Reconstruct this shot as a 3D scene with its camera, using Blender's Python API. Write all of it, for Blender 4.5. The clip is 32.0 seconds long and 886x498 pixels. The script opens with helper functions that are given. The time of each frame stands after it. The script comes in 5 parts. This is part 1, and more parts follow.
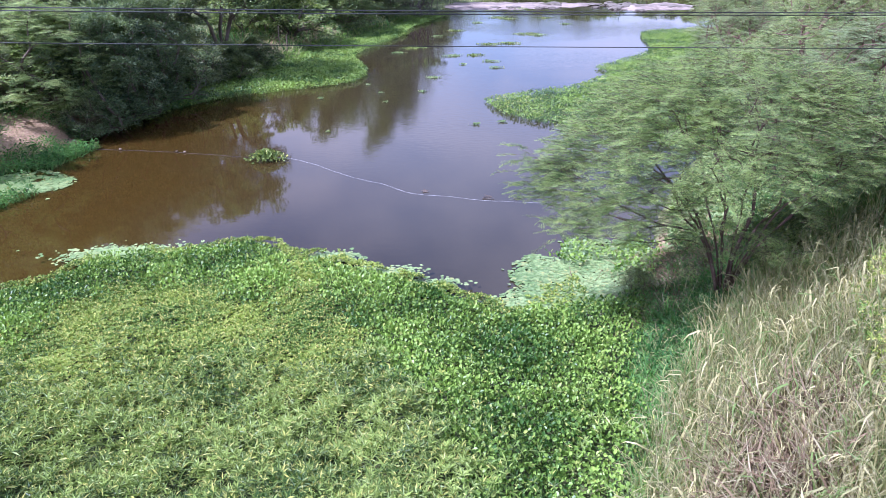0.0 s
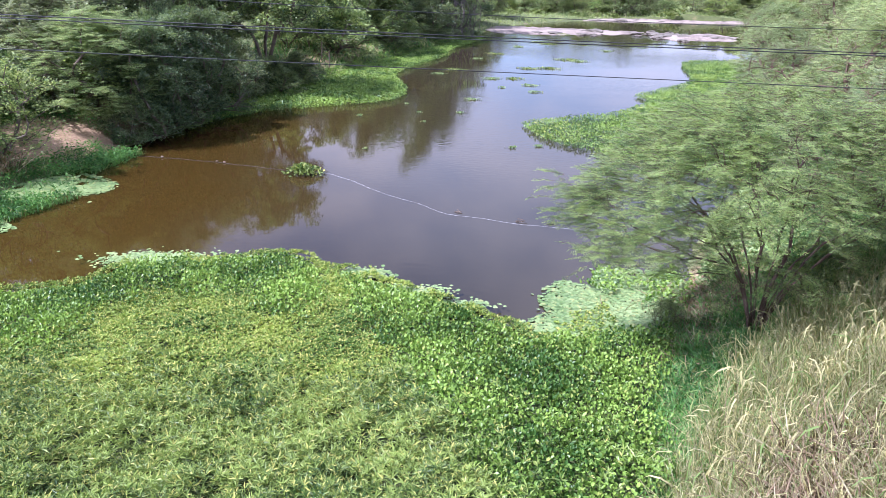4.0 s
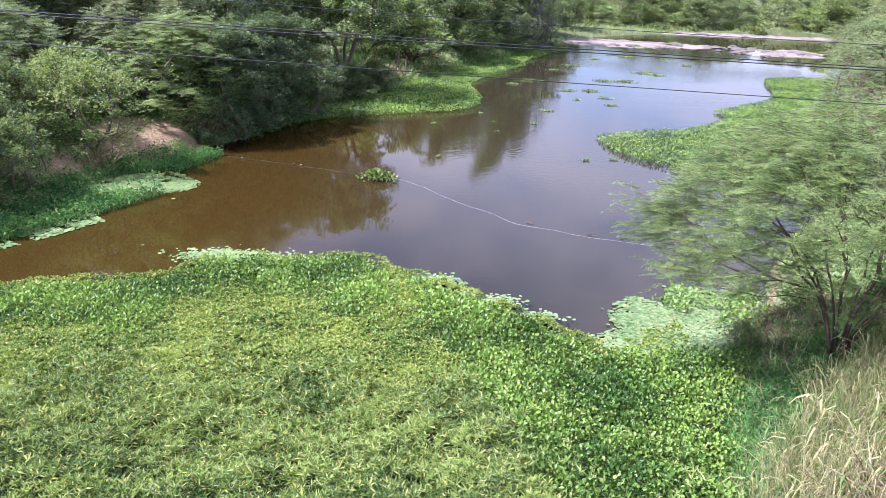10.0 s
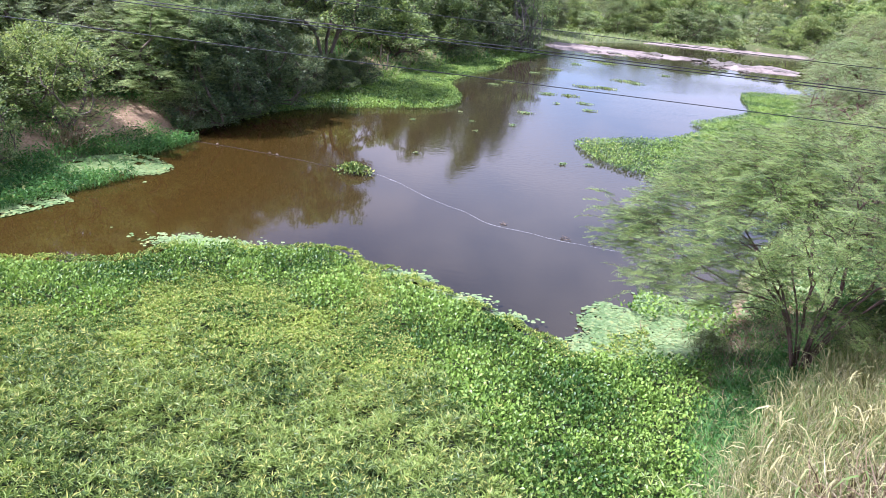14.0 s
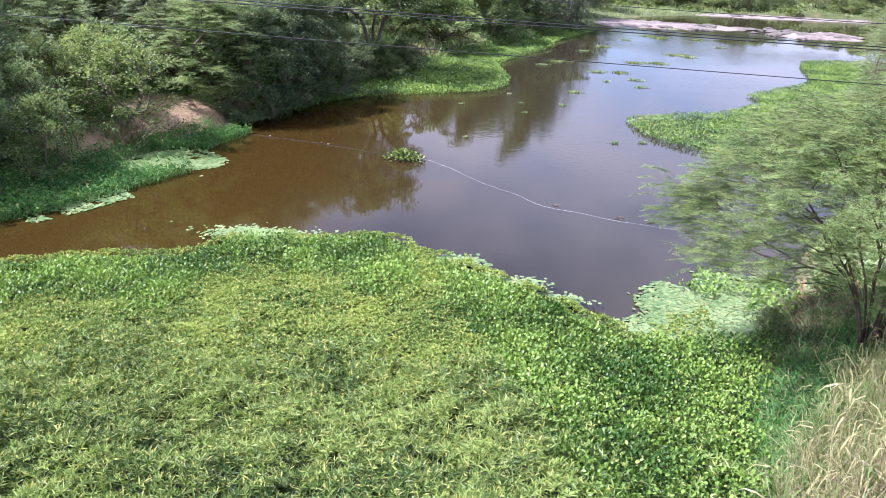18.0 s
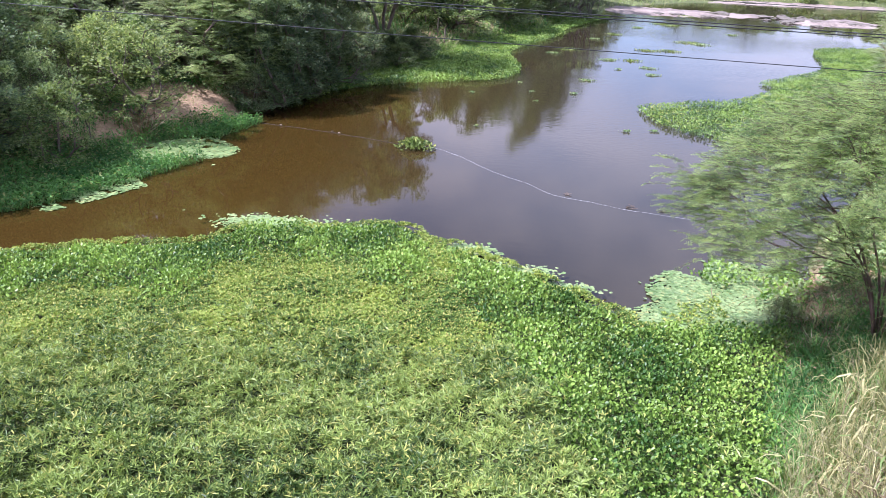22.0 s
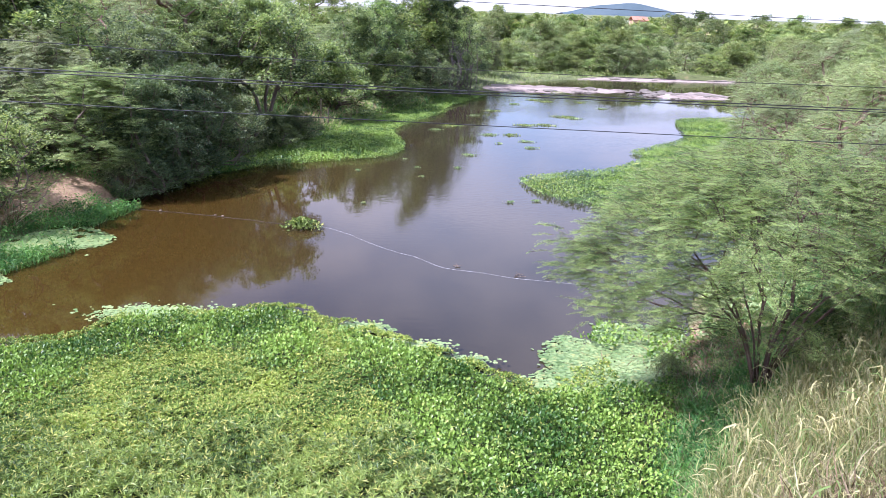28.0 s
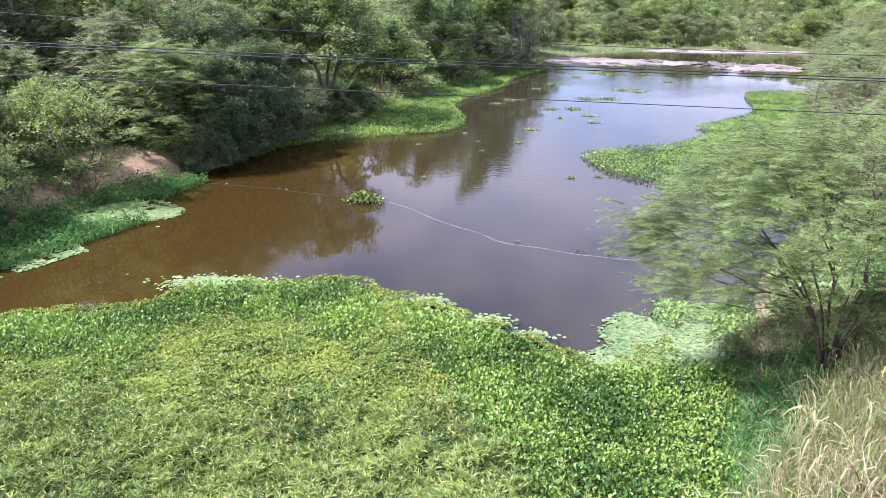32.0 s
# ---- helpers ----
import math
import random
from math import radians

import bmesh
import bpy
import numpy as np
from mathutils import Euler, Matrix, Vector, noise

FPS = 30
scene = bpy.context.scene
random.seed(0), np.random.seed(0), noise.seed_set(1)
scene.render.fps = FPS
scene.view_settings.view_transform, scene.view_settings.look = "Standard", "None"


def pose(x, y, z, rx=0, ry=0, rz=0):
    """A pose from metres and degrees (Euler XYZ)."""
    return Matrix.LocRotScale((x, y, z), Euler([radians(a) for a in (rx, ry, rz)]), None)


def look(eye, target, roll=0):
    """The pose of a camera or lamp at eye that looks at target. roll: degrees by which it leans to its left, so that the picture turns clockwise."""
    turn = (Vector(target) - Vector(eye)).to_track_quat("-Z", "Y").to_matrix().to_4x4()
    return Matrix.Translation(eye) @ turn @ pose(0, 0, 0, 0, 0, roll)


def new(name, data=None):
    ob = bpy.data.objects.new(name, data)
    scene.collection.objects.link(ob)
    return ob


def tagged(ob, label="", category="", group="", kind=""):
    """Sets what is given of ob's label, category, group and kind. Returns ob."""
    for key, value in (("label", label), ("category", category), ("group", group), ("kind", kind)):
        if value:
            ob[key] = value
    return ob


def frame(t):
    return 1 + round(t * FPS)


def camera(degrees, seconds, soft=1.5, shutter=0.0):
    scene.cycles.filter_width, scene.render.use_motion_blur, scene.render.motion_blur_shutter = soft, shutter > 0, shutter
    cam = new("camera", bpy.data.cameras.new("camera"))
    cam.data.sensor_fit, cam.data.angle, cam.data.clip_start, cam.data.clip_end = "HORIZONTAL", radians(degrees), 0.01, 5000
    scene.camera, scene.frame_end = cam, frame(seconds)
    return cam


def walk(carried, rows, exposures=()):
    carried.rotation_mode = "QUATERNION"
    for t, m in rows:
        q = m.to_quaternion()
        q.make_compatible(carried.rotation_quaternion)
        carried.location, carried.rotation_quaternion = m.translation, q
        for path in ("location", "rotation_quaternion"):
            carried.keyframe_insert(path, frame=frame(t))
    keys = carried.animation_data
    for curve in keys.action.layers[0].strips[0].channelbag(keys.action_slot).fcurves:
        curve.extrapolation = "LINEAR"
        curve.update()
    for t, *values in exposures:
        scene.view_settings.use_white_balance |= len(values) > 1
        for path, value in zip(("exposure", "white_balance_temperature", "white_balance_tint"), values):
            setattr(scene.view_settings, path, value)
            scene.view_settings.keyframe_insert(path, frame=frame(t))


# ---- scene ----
cam = camera(60.46, 32.0, soft=0.6)
# seconds, the eye in metres (held over a bridge rail, 8 m over the water), yaw to the left, pitch, roll in degrees
PATH = [
    (0, 0.175, 0.071, 7.975, -5.86, -23.18, -0.19),
    (0.5, 0.191, 0.167, 7.944, -7.63, -24.01, 0.09),
    (1, 0.182, 0.106, 7.977, -8.95, -24.23, 0.18),
    (1.5, 0.194, 0.063, 7.974, -8.45, -23.79, 0.59),
    (2, 0.177, 0.069, 7.981, -5.72, -23.22, 0.73),
    (2.5, 0.211, 0.109, 7.965, -5.95, -22.84, 0.07),
    (4.5, 0.081, 0.014, 8.031, -0.80, -21.51, 3.12),
    (5, 0.005, 0.008, 8.033, 4.36, -21.53, 3.04),
    (5.5, -0.010, -0.031, 8.045, 8.69, -22.24, 2.01),
    (6, -0.022, -0.061, 8.055, 8.79, -22.22, 2.34),
    (6.5, -0.055, -0.042, 8.038, 8.58, -22.44, 2.93),
    (7, -0.056, -0.057, 8.050, 9.67, -22.45, 3.09),
    (7.5, -0.057, -0.076, 8.059, 9.57, -22.42, 3.42),
    (8, -0.070, -0.096, 8.060, 9.62, -22.24, 3.33),
    (8.5, -0.055, -0.092, 8.054, 9.44, -21.90, 2.88),
    (9, 0.005, -0.097, 8.041, 7.91, -21.52, 2.75),
    (9.5, 0.008, -0.027, 8.010, 4.46, -21.17, 2.80),
    (10, 0.009, -0.013, 8.017, 1.93, -21.20, 2.30),
    (10.5, 0.022, 0.001, 8.013, -0.89, -21.82, 4.04),
    (11, 0.007, -0.017, 8.026, -1.11, -22.05, 4.38),
    (11.5, 0.009, -0.008, 8.027, -0.57, -21.98, 4.01),
    (12, 0.013, 0.013, 7.988, -0.61, -21.70, 4.27),
    (12.5, -0.005, 0.010, 8.003, -0.91, -21.53, 5.66),
    (13, 0.001, 0.007, 7.989, -0.07, -21.28, 5.68),
    (13.5, 0.009, -0.004, 8.011, -0.10, -21.25, 5.99),
    (15.5, 0.029, 0.013, 8.005, -0.32, -20.91, 4.11),
    (16, 0.030, 0.010, 8.006, 1.87, -18.98, 5.01),
    (16.5, 0.025, 0.022, 8.006, 1.95, -18.70, 4.52),
    (17, 0.025, 0.013, 7.989, 3.65, -20.43, 3.83),
    (17.5, 0.017, 0.021, 7.975, 3.93, -20.94, 3.22),
    (18, 0.008, 0.023, 7.990, 3.93, -22.68, 2.52),
    (18.5, -0.037, -0.032, 8.004, 5.20, -23.47, 3.08),
    (19, -0.050, -0.053, 8.010, 5.36, -23.41, 2.55),
    (19.5, -0.054, -0.049, 8.023, 5.24, -23.49, 2.08),
    (20, -0.067, -0.086, 8.031, 5.60, -23.41, 2.29),
    (20.5, -0.079, -0.089, 8.003, 5.19, -23.16, 2.72),
    (21, -0.072, -0.050, 7.997, 3.19, -22.80, 3.06),
    (21.5, -0.028, -0.021, 8.006, 2.68, -23.29, 2.85),
    (22, -0.040, -0.009, 8.009, 4.65, -23.56, 2.34),
    (22.5, -0.062, -0.037, 8.003, 5.26, -23.62, 2.92),
    (23, -0.067, -0.020, 7.998, 4.22, -24.16, 2.81),
    (23.5, -0.071, -0.038, 8.018, 4.33, -24.35, 2.68),
    (24, -0.093, -0.078, 8.024, 5.52, -24.20, 2.93),
    (24.5, -0.103, -0.053, 8.045, 5.59, -23.93, 2.95),
    (25, -0.105, -0.058, 8.016, 4.40, -23.64, 3.41),
    (25.5, -0.106, -0.035, 8.028, 4.44, -22.11, 2.12),
    (26, -0.050, 0.045, 8.030, 0.11, -18.48, -0.36),
    (26.5, 0.035, 0.090, 8.010, -2.51, -16.31, -0.09),
    (28.5, 0.069, 0.116, 7.971, -3.83, -18.21, 2.36),
    (29, 0.079, 0.100, 8.014, -4.72, -18.76, 2.29),
    (29.5, 0.062, 0.087, 8.007, -4.28, -19.17, 2.48),
    (30, 0.061, 0.082, 8.008, -3.75, -19.13, 2.21),
    (30.5, 0.058, 0.080, 7.995, -3.68, -19.01, 2.45),
    (31, 0.057, 0.093, 8.011, -2.86, -19.19, 2.34),
    (31.5, 0.036, 0.080, 8.004, -1.86, -19.57, 2.64),
    (32, 0.031, 0.068, 7.986, 1.04, -19.61, 1.05),
]


def aim(x, y, z, yaw, pitch, roll):
    a, p = radians(yaw), radians(pitch)
    way = Vector((-math.sin(a) * math.cos(p), math.cos(a) * math.cos(p), math.sin(p)))
    return look((x, y, z), Vector((x, y, z)) + way, roll)


walk(cam, [(t, aim(*p)) for t, *p in PATH], [(0.0, 1.00, 5040, 34), (2.5, 1.02, 5080, 33), (4.5, 1.12, 5350, 29), (18.0, 1.10, 5400, 29), (24.0, 1.06, 5450, 29), (26.0, 1.10, 5400, 29), (32.0, 1.14, 5450, 31)])

# ---- world and sun ----
SUN_TO = Vector((-1.0, -0.25, 1.35)).normalized()
world = bpy.data.worlds.new("sky")
scene.world = world
world.use_nodes = True
wt = world.node_tree
wt.nodes.clear()
w_out = wt.nodes.new("ShaderNodeOutputWorld")
w_bg = wt.nodes.new("ShaderNodeBackground")
w_sky = wt.nodes.new("ShaderNodeTexSky")
w_sky.sky_type = "NISHITA"
w_sky.sun_disc = False
w_sky.sun_elevation = math.asin(SUN_TO.z)
w_sky.sun_rotation = math.atan2(SUN_TO.x, SUN_TO.y)
w_sky.dust_density = 1.0
w_tc = wt.nodes.new("ShaderNodeTexCoord")
w_map = wt.nodes.new("ShaderNodeMapping")
w_map.inputs["Scale"].default_value = (1.0, 1.0, 2.6)
w_noise = wt.nodes.new("ShaderNodeTexNoise")
w_noise.inputs["Scale"].default_value = 2.6
w_noise.inputs["Detail"].default_value = 6.0
w_noise.inputs["Roughness"].default_value = 0.55
w_ramp = wt.nodes.new("ShaderNodeValToRGB")
w_ramp.color_ramp.elements[0].position = 0.38
w_ramp.color_ramp.elements[1].position = 0.60
w_mix = wt.nodes.new("ShaderNodeMix")
w_mix.data_type = "RGBA"
w_mix.inputs["B"].default_value = (5.6, 5.6, 5.8, 1.0)      # sunlit cloud
wt.links.new(w_tc.outputs["Generated"], w_map.inputs["Vector"])
wt.links.new(w_map.outputs["Vector"], w_noise.inputs["Vector"])
wt.links.new(w_noise.outputs["Fac"], w_ramp.inputs["Fac"])
wt.links.new(w_ramp.outputs["Color"], w_mix.inputs["Factor"])
wt.links.new(w_sky.outputs["Color"], w_mix.inputs["A"])
wt.links.new(w_mix.outputs["Result"], w_bg.inputs["Color"])
w_bg.inputs["Strength"].default_value = 0.13
wt.links.new(w_bg.outputs["Background"], w_out.inputs["Surface"])

sun_data = bpy.data.lights.new("sun", "SUN")
sun_data.energy = 5.0
sun_data.angle = radians(0.6)
sun_data.color = (1.0, 0.96, 0.90)
sun = new("sun", sun_data)
sun.matrix_world = look(SUN_TO * 60, (0, 0, 0))


# ---- materials ----
def material(name):
    m = bpy.data.materials.new(name)
    m.use_nodes = True
    m.node_tree.nodes.clear()
    return m, m.node_tree, m.node_tree.nodes.new, m.node_tree.links.new


def leaf_material(name, dark, light, old, translucent=0.35, rough=0.45, patch=0.35, spec=0.5, old_share=0.12, gain=2.4, vary=0.0):
    """Leaves: each one its own tone, patches of tone across the growth, a few yellowed ones, light through the blade."""
    m, t, node, link = material(name)
    geo, tc = node("ShaderNodeNewGeometry"), node("ShaderNodeTexCoord")
    ns = node("ShaderNodeTexNoise")
    ns.inputs["Scale"].default_value = patch
    ns.inputs["Detail"].default_value = 4.0
    link(tc.outputs["Object"], ns.inputs["Vector"])
    add = node("ShaderNodeMath")
    add.operation = "MULTIPLY_ADD"
    link(ns.outputs["Fac"], add.inputs[0])
    add.inputs[1].default_value = gain
    add.inputs[2].default_value = -gain / 2
    both = node("ShaderNodeMath")
    both.operation = "ADD"
    both.use_clamp = True
    link(geo.outputs["Random Per Island"], both.inputs[0])
    link(add.outputs[0], both.inputs[1])
    mix = node("ShaderNodeMix")
    mix.data_type = "RGBA"
    mix.inputs["A"].default_value = (*dark, 1)
    mix.inputs["B"].default_value = (*light, 1)
    link(both.outputs[0], mix.inputs["Factor"])
    # a share of old leaves
    frac = node("ShaderNodeMath")
    frac.operation = "MULTIPLY"
    link(geo.outputs["Random Per Island"], frac.inputs[0])
    frac.inputs[1].default_value = 57.31
    fr2 = node("ShaderNodeMath")
    fr2.operation = "FRACT"
    link(frac.outputs[0], fr2.inputs[0])
    less = node("ShaderNodeMath")
    less.operation = "LESS_THAN"
    link(fr2.outputs[0], less.inputs[0])
    less.inputs[1].default_value = old_share
    mix2 = node("ShaderNodeMix")
    mix2.data_type = "RGBA"
    link(less.outputs[0], mix2.inputs["Factor"])
    link(mix.outputs["Result"], mix2.inputs["A"])
    mix2.inputs["B"].default_value = (*old, 1)
    tone = mix2.outputs["Result"]
    if vary:
        # each tree its own tone
        info, hsv = node("ShaderNodeObjectInfo"), node("ShaderNodeHueSaturation")
        for key, low, high in (("Value", 1 - vary, 1 + 0.7 * vary), ("Hue", 0.485, 0.512), ("Saturation", 0.85, 1.12)):
            span = node("ShaderNodeMapRange")
            span.inputs["To Min"].default_value, span.inputs["To Max"].default_value = low, high
            if key != "Value":
                step = node("ShaderNodeMath")
                step.operation = "MULTIPLY"
                step.inputs[1].default_value = 13.7 if key == "Hue" else 29.3
                part_ = node("ShaderNodeMath")
                part_.operation = "FRACT"
                link(info.outputs["Random"], step.inputs[0])
                link(step.outputs[0], part_.inputs[0])
                link(part_.outputs[0], span.inputs["Value"])
            else:
                link(info.outputs["Random"], span.inputs["Value"])
            link(span.outputs["Result"], hsv.inputs[key])
        link(tone, hsv.inputs["Color"])
        tone = hsv.outputs["Color"]
    bs = node("ShaderNodeBsdfPrincipled")
    link(tone, bs.inputs["Base Color"])
    bs.inputs["Roughness"].default_value = rough
    bs.inputs["Specular IOR Level"].default_value = spec
    tr = node("ShaderNodeBsdfTranslucent")
    through_ = node("ShaderNodeMix")
    through_.data_type = "RGBA"
    through_.blend_type = "MULTIPLY"
    through_.inputs["Factor"].default_value = 1.0
    link(tone, through_.inputs["A"])
    through_.inputs["B"].default_value = (1.4, 1.45, 0.85, 1)
    link(through_.outputs["Result"], tr.inputs["Color"])
    sh = node("ShaderNodeMixShader")
    sh.inputs["Fac"].default_value = translucent
    link(bs.outputs["BSDF"], sh.inputs[1])
    link(tr.outputs["BSDF"], sh.inputs[2])
    out = node("ShaderNodeOutputMaterial")
    link(sh.outputs["Shader"], out.inputs["Surface"])
    return m


def rough_material(name, cols, scale, bump=0.3, rough=0.9, fine=14.0, distance=0.05):
    """Earth, bark, stone: coarse patches and fine grain in colour and relief."""
    m, t, node, link = material(name)
    tc = node("ShaderNodeTexCoord")
    a, b = node("ShaderNodeTexNoise"), node("ShaderNodeTexNoise")
    a.inputs["Scale"].default_value, a.inputs["Detail"].default_value = scale, 8.0
    b.inputs["Scale"].default_value, b.inputs["Detail"].default_value = scale * fine, 6.0
    for n in (a, b):
        link(tc.outputs["Object"], n.inputs["Vector"])
    s = node("ShaderNodeMath")
    s.operation = "MULTIPLY_ADD"
    link(b.outputs["Fac"], s.inputs[0])
    s.inputs[1].default_value = 0.5
    link(a.outputs["Fac"], s.inputs[2])
    r = node("ShaderNodeValToRGB")
    r.color_ramp.elements[0].position, r.color_ramp.elements[1].position = 0.5, 1.0
    r.color_ramp.elements[0].color, r.color_ramp.elements[1].color = (*cols[0], 1), (*cols[-1], 1)
    for k, c in enumerate(cols[1:-1]):
        e = r.color_ramp.elements.new(0.5 + 0.5 * (k + 1) / (len(cols) - 1))
        e.color = (*c, 1)
    link(s.outputs[0], r.inputs["Fac"])
    bp = node("ShaderNodeBump")
    bp.inputs["Strength"].default_value, bp.inputs["Distance"].default_value = bump, distance
    link(b.outputs["Fac"], bp.inputs["Height"])
    bs = node("ShaderNodeBsdfPrincipled")
    bs.inputs["Roughness"].default_value = rough
    link(r.outputs["Color"], bs.inputs["Base Color"])
    link(bp.outputs["Normal"], bs.inputs["Normal"])
    out = node("ShaderNodeOutputMaterial")
    link(bs.outputs["BSDF"], out.inputs["Surface"])
    return m


def water_material():
    """Silty river water: brown scatter under a clear surface, calm and ruffled stretches."""
    m, t, node, link = material("river_water")
    tc = node("ShaderNodeTexCoord")
    mp = node("ShaderNodeMapping")
    mp.inputs["Scale"].default_value = (0.55, 1.0, 1.0)
    link(tc.outputs["Object"], mp.inputs["Vector"])
    big, mid, small = node("ShaderNodeTexNoise"), node("ShaderNodeTexNoise"), node("ShaderNodeTexNoise")
    big.inputs["Scale"].default_value, big.inputs["Detail"].default_value = 0.09, 2.0
    mid.inputs["Scale"].default_value, mid.inputs["Detail"].default_value = 1.1, 2.0
    small.inputs["Scale"].default_value, small.inputs["Detail"].default_value = 5.0, 3.0
    for n in (big, mid, small):
        link(mp.outputs["Vector"], n.inputs["Vector"])
    calm = node("ShaderNodeMapRange")
    calm.inputs["From Min"].default_value, calm.inputs["From Max"].default_value = 0.41, 0.62
    calm.inputs["To Min"].default_value, calm.inputs["To Max"].default_value = 0.06, 2.8
    link(big.outputs["Fac"], calm.inputs["Value"])
    mul = node("ShaderNodeMath")
    mul.operation = "MULTIPLY"
    link(small.outputs["Fac"], mul.inputs[0])
    link(calm.outputs["Result"], mul.inputs[1])
    # the wind reaches the open reach, not the sheltered water close by
    place = node("ShaderNodeSeparateXYZ")
    link(tc.outputs["Object"], place.inputs["Vector"])
    wind = node("ShaderNodeMapRange")
    wind.inputs["From Min"].default_value, wind.inputs["From Max"].default_value = 22.0, 40.0
    wind.inputs["To Min"].default_value, wind.inputs["To Max"].default_value = 0.30, 2.4
    link(place.outputs["Y"], wind.inputs["Value"])
    blown = node("ShaderNodeMath")
    blown.operation = "MULTIPLY"
    link(mul.outputs[0], blown.inputs[0])
    link(wind.outputs["Result"], blown.inputs[1])
    su = node("ShaderNodeMath")
    su.operation = "MULTIPLY_ADD"
    link(mid.outputs["Fac"], su.inputs[0])
    su.inputs[1].default_value = 0.35
    link(blown.outputs[0], su.inputs[2])
    bp = node("ShaderNodeBump")
    bp.inputs["Strength"].default_value, bp.inputs["Distance"].default_value = 0.12, 0.018
    link(su.outputs[0], bp.inputs["Height"])
    silt = node("ShaderNodeMix")
    silt.data_type = "RGBA"
    silt.inputs["A"].default_value = (0.0300, 0.0235, 0.0130, 1)
    silt.inputs["B"].default_value = (0.040, 0.0235, 0.0050, 1)
    # browner silt colour towards the wooded bank, the border shifted by noise
    sep = node("ShaderNodeSeparateXYZ")
    link(tc.outputs["Object"], sep.inputs["Vector"])
    drift = node("ShaderNodeMath")
    drift.operation = "MULTIPLY_ADD"
    link(big.outputs["Fac"], drift.inputs[0])
    drift.inputs[1].default_value = 9.0
    link(sep.outputs["X"], drift.inputs[2])
    browner_ = node("ShaderNodeMapRange")
    browner_.inputs["From Min"].default_value, browner_.inputs["From Max"].default_value = 6.5, -3.0
    link(drift.outputs[0], browner_.inputs["Value"])
    link(browner_.outputs["Result"], silt.inputs["Factor"])
    bs = node("ShaderNodeBsdfPrincipled")
    link(silt.outputs["Result"], bs.inputs["Base Color"])
    bs.inputs["Roughness"].default_value = 0.03
    bs.inputs["IOR"].default_value = 1.33
    link(bp.outputs["Normal"], bs.inputs["Normal"])
    out = node("ShaderNodeOutputMaterial")
    link(bs.outputs["BSDF"], out.inputs["Surface"])
    return m


M_WATER = water_material()
def earth_material():
    """Bank ground: low grass, with bare reddish earth where the mask 'bare' says so."""
    m, t, node, link = material("bank_earth")
    tc, at = node("ShaderNodeTexCoord"), node("ShaderNodeAttribute")
    at.attribute_name = "bare"
    a, b = node("ShaderNodeTexNoise"), node("ShaderNodeTexNoise")
    a.inputs["Scale"].default_value, a.inputs["Detail"].default_value = 0.6, 8.0
    b.inputs["Scale"].default_value, b.inputs["Detail"].default_value = 9.0, 6.0
    cols = []
    for low, high in (((0.045, 0.062, 0.018), (0.160, 0.180, 0.058)), ((0.18, 0.110, 0.060), (0.50, 0.345, 0.205))):
        mx = node("ShaderNodeMix")
        mx.data_type = "RGBA"
        mx.inputs["A"].default_value, mx.inputs["B"].default_value = (*low, 1), (*high, 1)
        link(b.outputs["Fac"], mx.inputs["Factor"])
        cols.append(mx)
    for n in (a, b):
        link(tc.outputs["Object"], n.inputs["Vector"])
    s = node("ShaderNodeMath")
    s.operation = "ADD"
    link(at.outputs["Fac"], s.inputs[0])
    link(a.outputs["Fac"], s.inputs[1])
    r = node("ShaderNodeMapRange")
    r.inputs["From Min"].default_value, r.inputs["From Max"].default_value = 0.62, 0.85
    link(s.outputs[0], r.inputs["Value"])
    mix = node("ShaderNodeMix")
    mix.data_type = "RGBA"
    link(r.outputs["Result"], mix.inputs["Factor"])
    link(cols[0].outputs["Result"], mix.inputs["A"])
    link(cols[1].outputs["Result"], mix.inputs["B"])
    bp = node("ShaderNodeBump")
    bp.inputs["Strength"].default_value, bp.inputs["Distance"].default_value = 0.9, 0.08
    link(b.outputs["Fac"], bp.inputs["Height"])
    bs = node("ShaderNodeBsdfPrincipled")
    bs.inputs["Roughness"].default_value = 0.95
    link(mix.outputs["Result"], bs.inputs["Base Color"])
    link(bp.outputs["Normal"], bs.inputs["Normal"])
    out = node("ShaderNodeOutputMaterial")
    link(bs.outputs["BSDF"], out.inputs["Surface"])
    return m


M_EARTH = earth_material()
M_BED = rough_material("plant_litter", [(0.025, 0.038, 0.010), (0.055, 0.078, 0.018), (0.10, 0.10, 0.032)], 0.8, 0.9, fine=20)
M_BARK = rough_material("bark_dark", [(0.07, 0.05, 0.035), (0.15, 0.11, 0.08), (0.22, 0.17, 0.13)], 2.0, 0.8)
M_BARK_RED = rough_material("bark_reddish", [(0.10, 0.055, 0.04), (0.19, 0.11, 0.08), (0.28, 0.2, 0.15)], 2.5, 0.8)
M_BARK_DUSK = rough_material("bark_dusky", [(0.055, 0.031, 0.024), (0.115, 0.068, 0.052), (0.19, 0.13, 0.10)], 2.5, 0.8)
M_ROCK = rough_material("river_rock", [(0.065, 0.055, 0.042), (0.135, 0.115, 0.09), (0.23, 0.20, 0.16)], 0.5, 0.7, fine=10)
M_SAND = rough_material("river_sand", [(0.09, 0.07, 0.055), (0.24, 0.19, 0.155), (0.35, 0.29, 0.24)], 0.45, 0.9, fine=6, distance=0.2)
M_HYACINTH = leaf_material("hyacinth_leaf", (0.042, 0.105, 0.015), (0.270, 0.405, 0.070), (0.30, 0.36, 0.08), 0.2, 0.42, 0.6, 0.4, 0.06, 3.0)
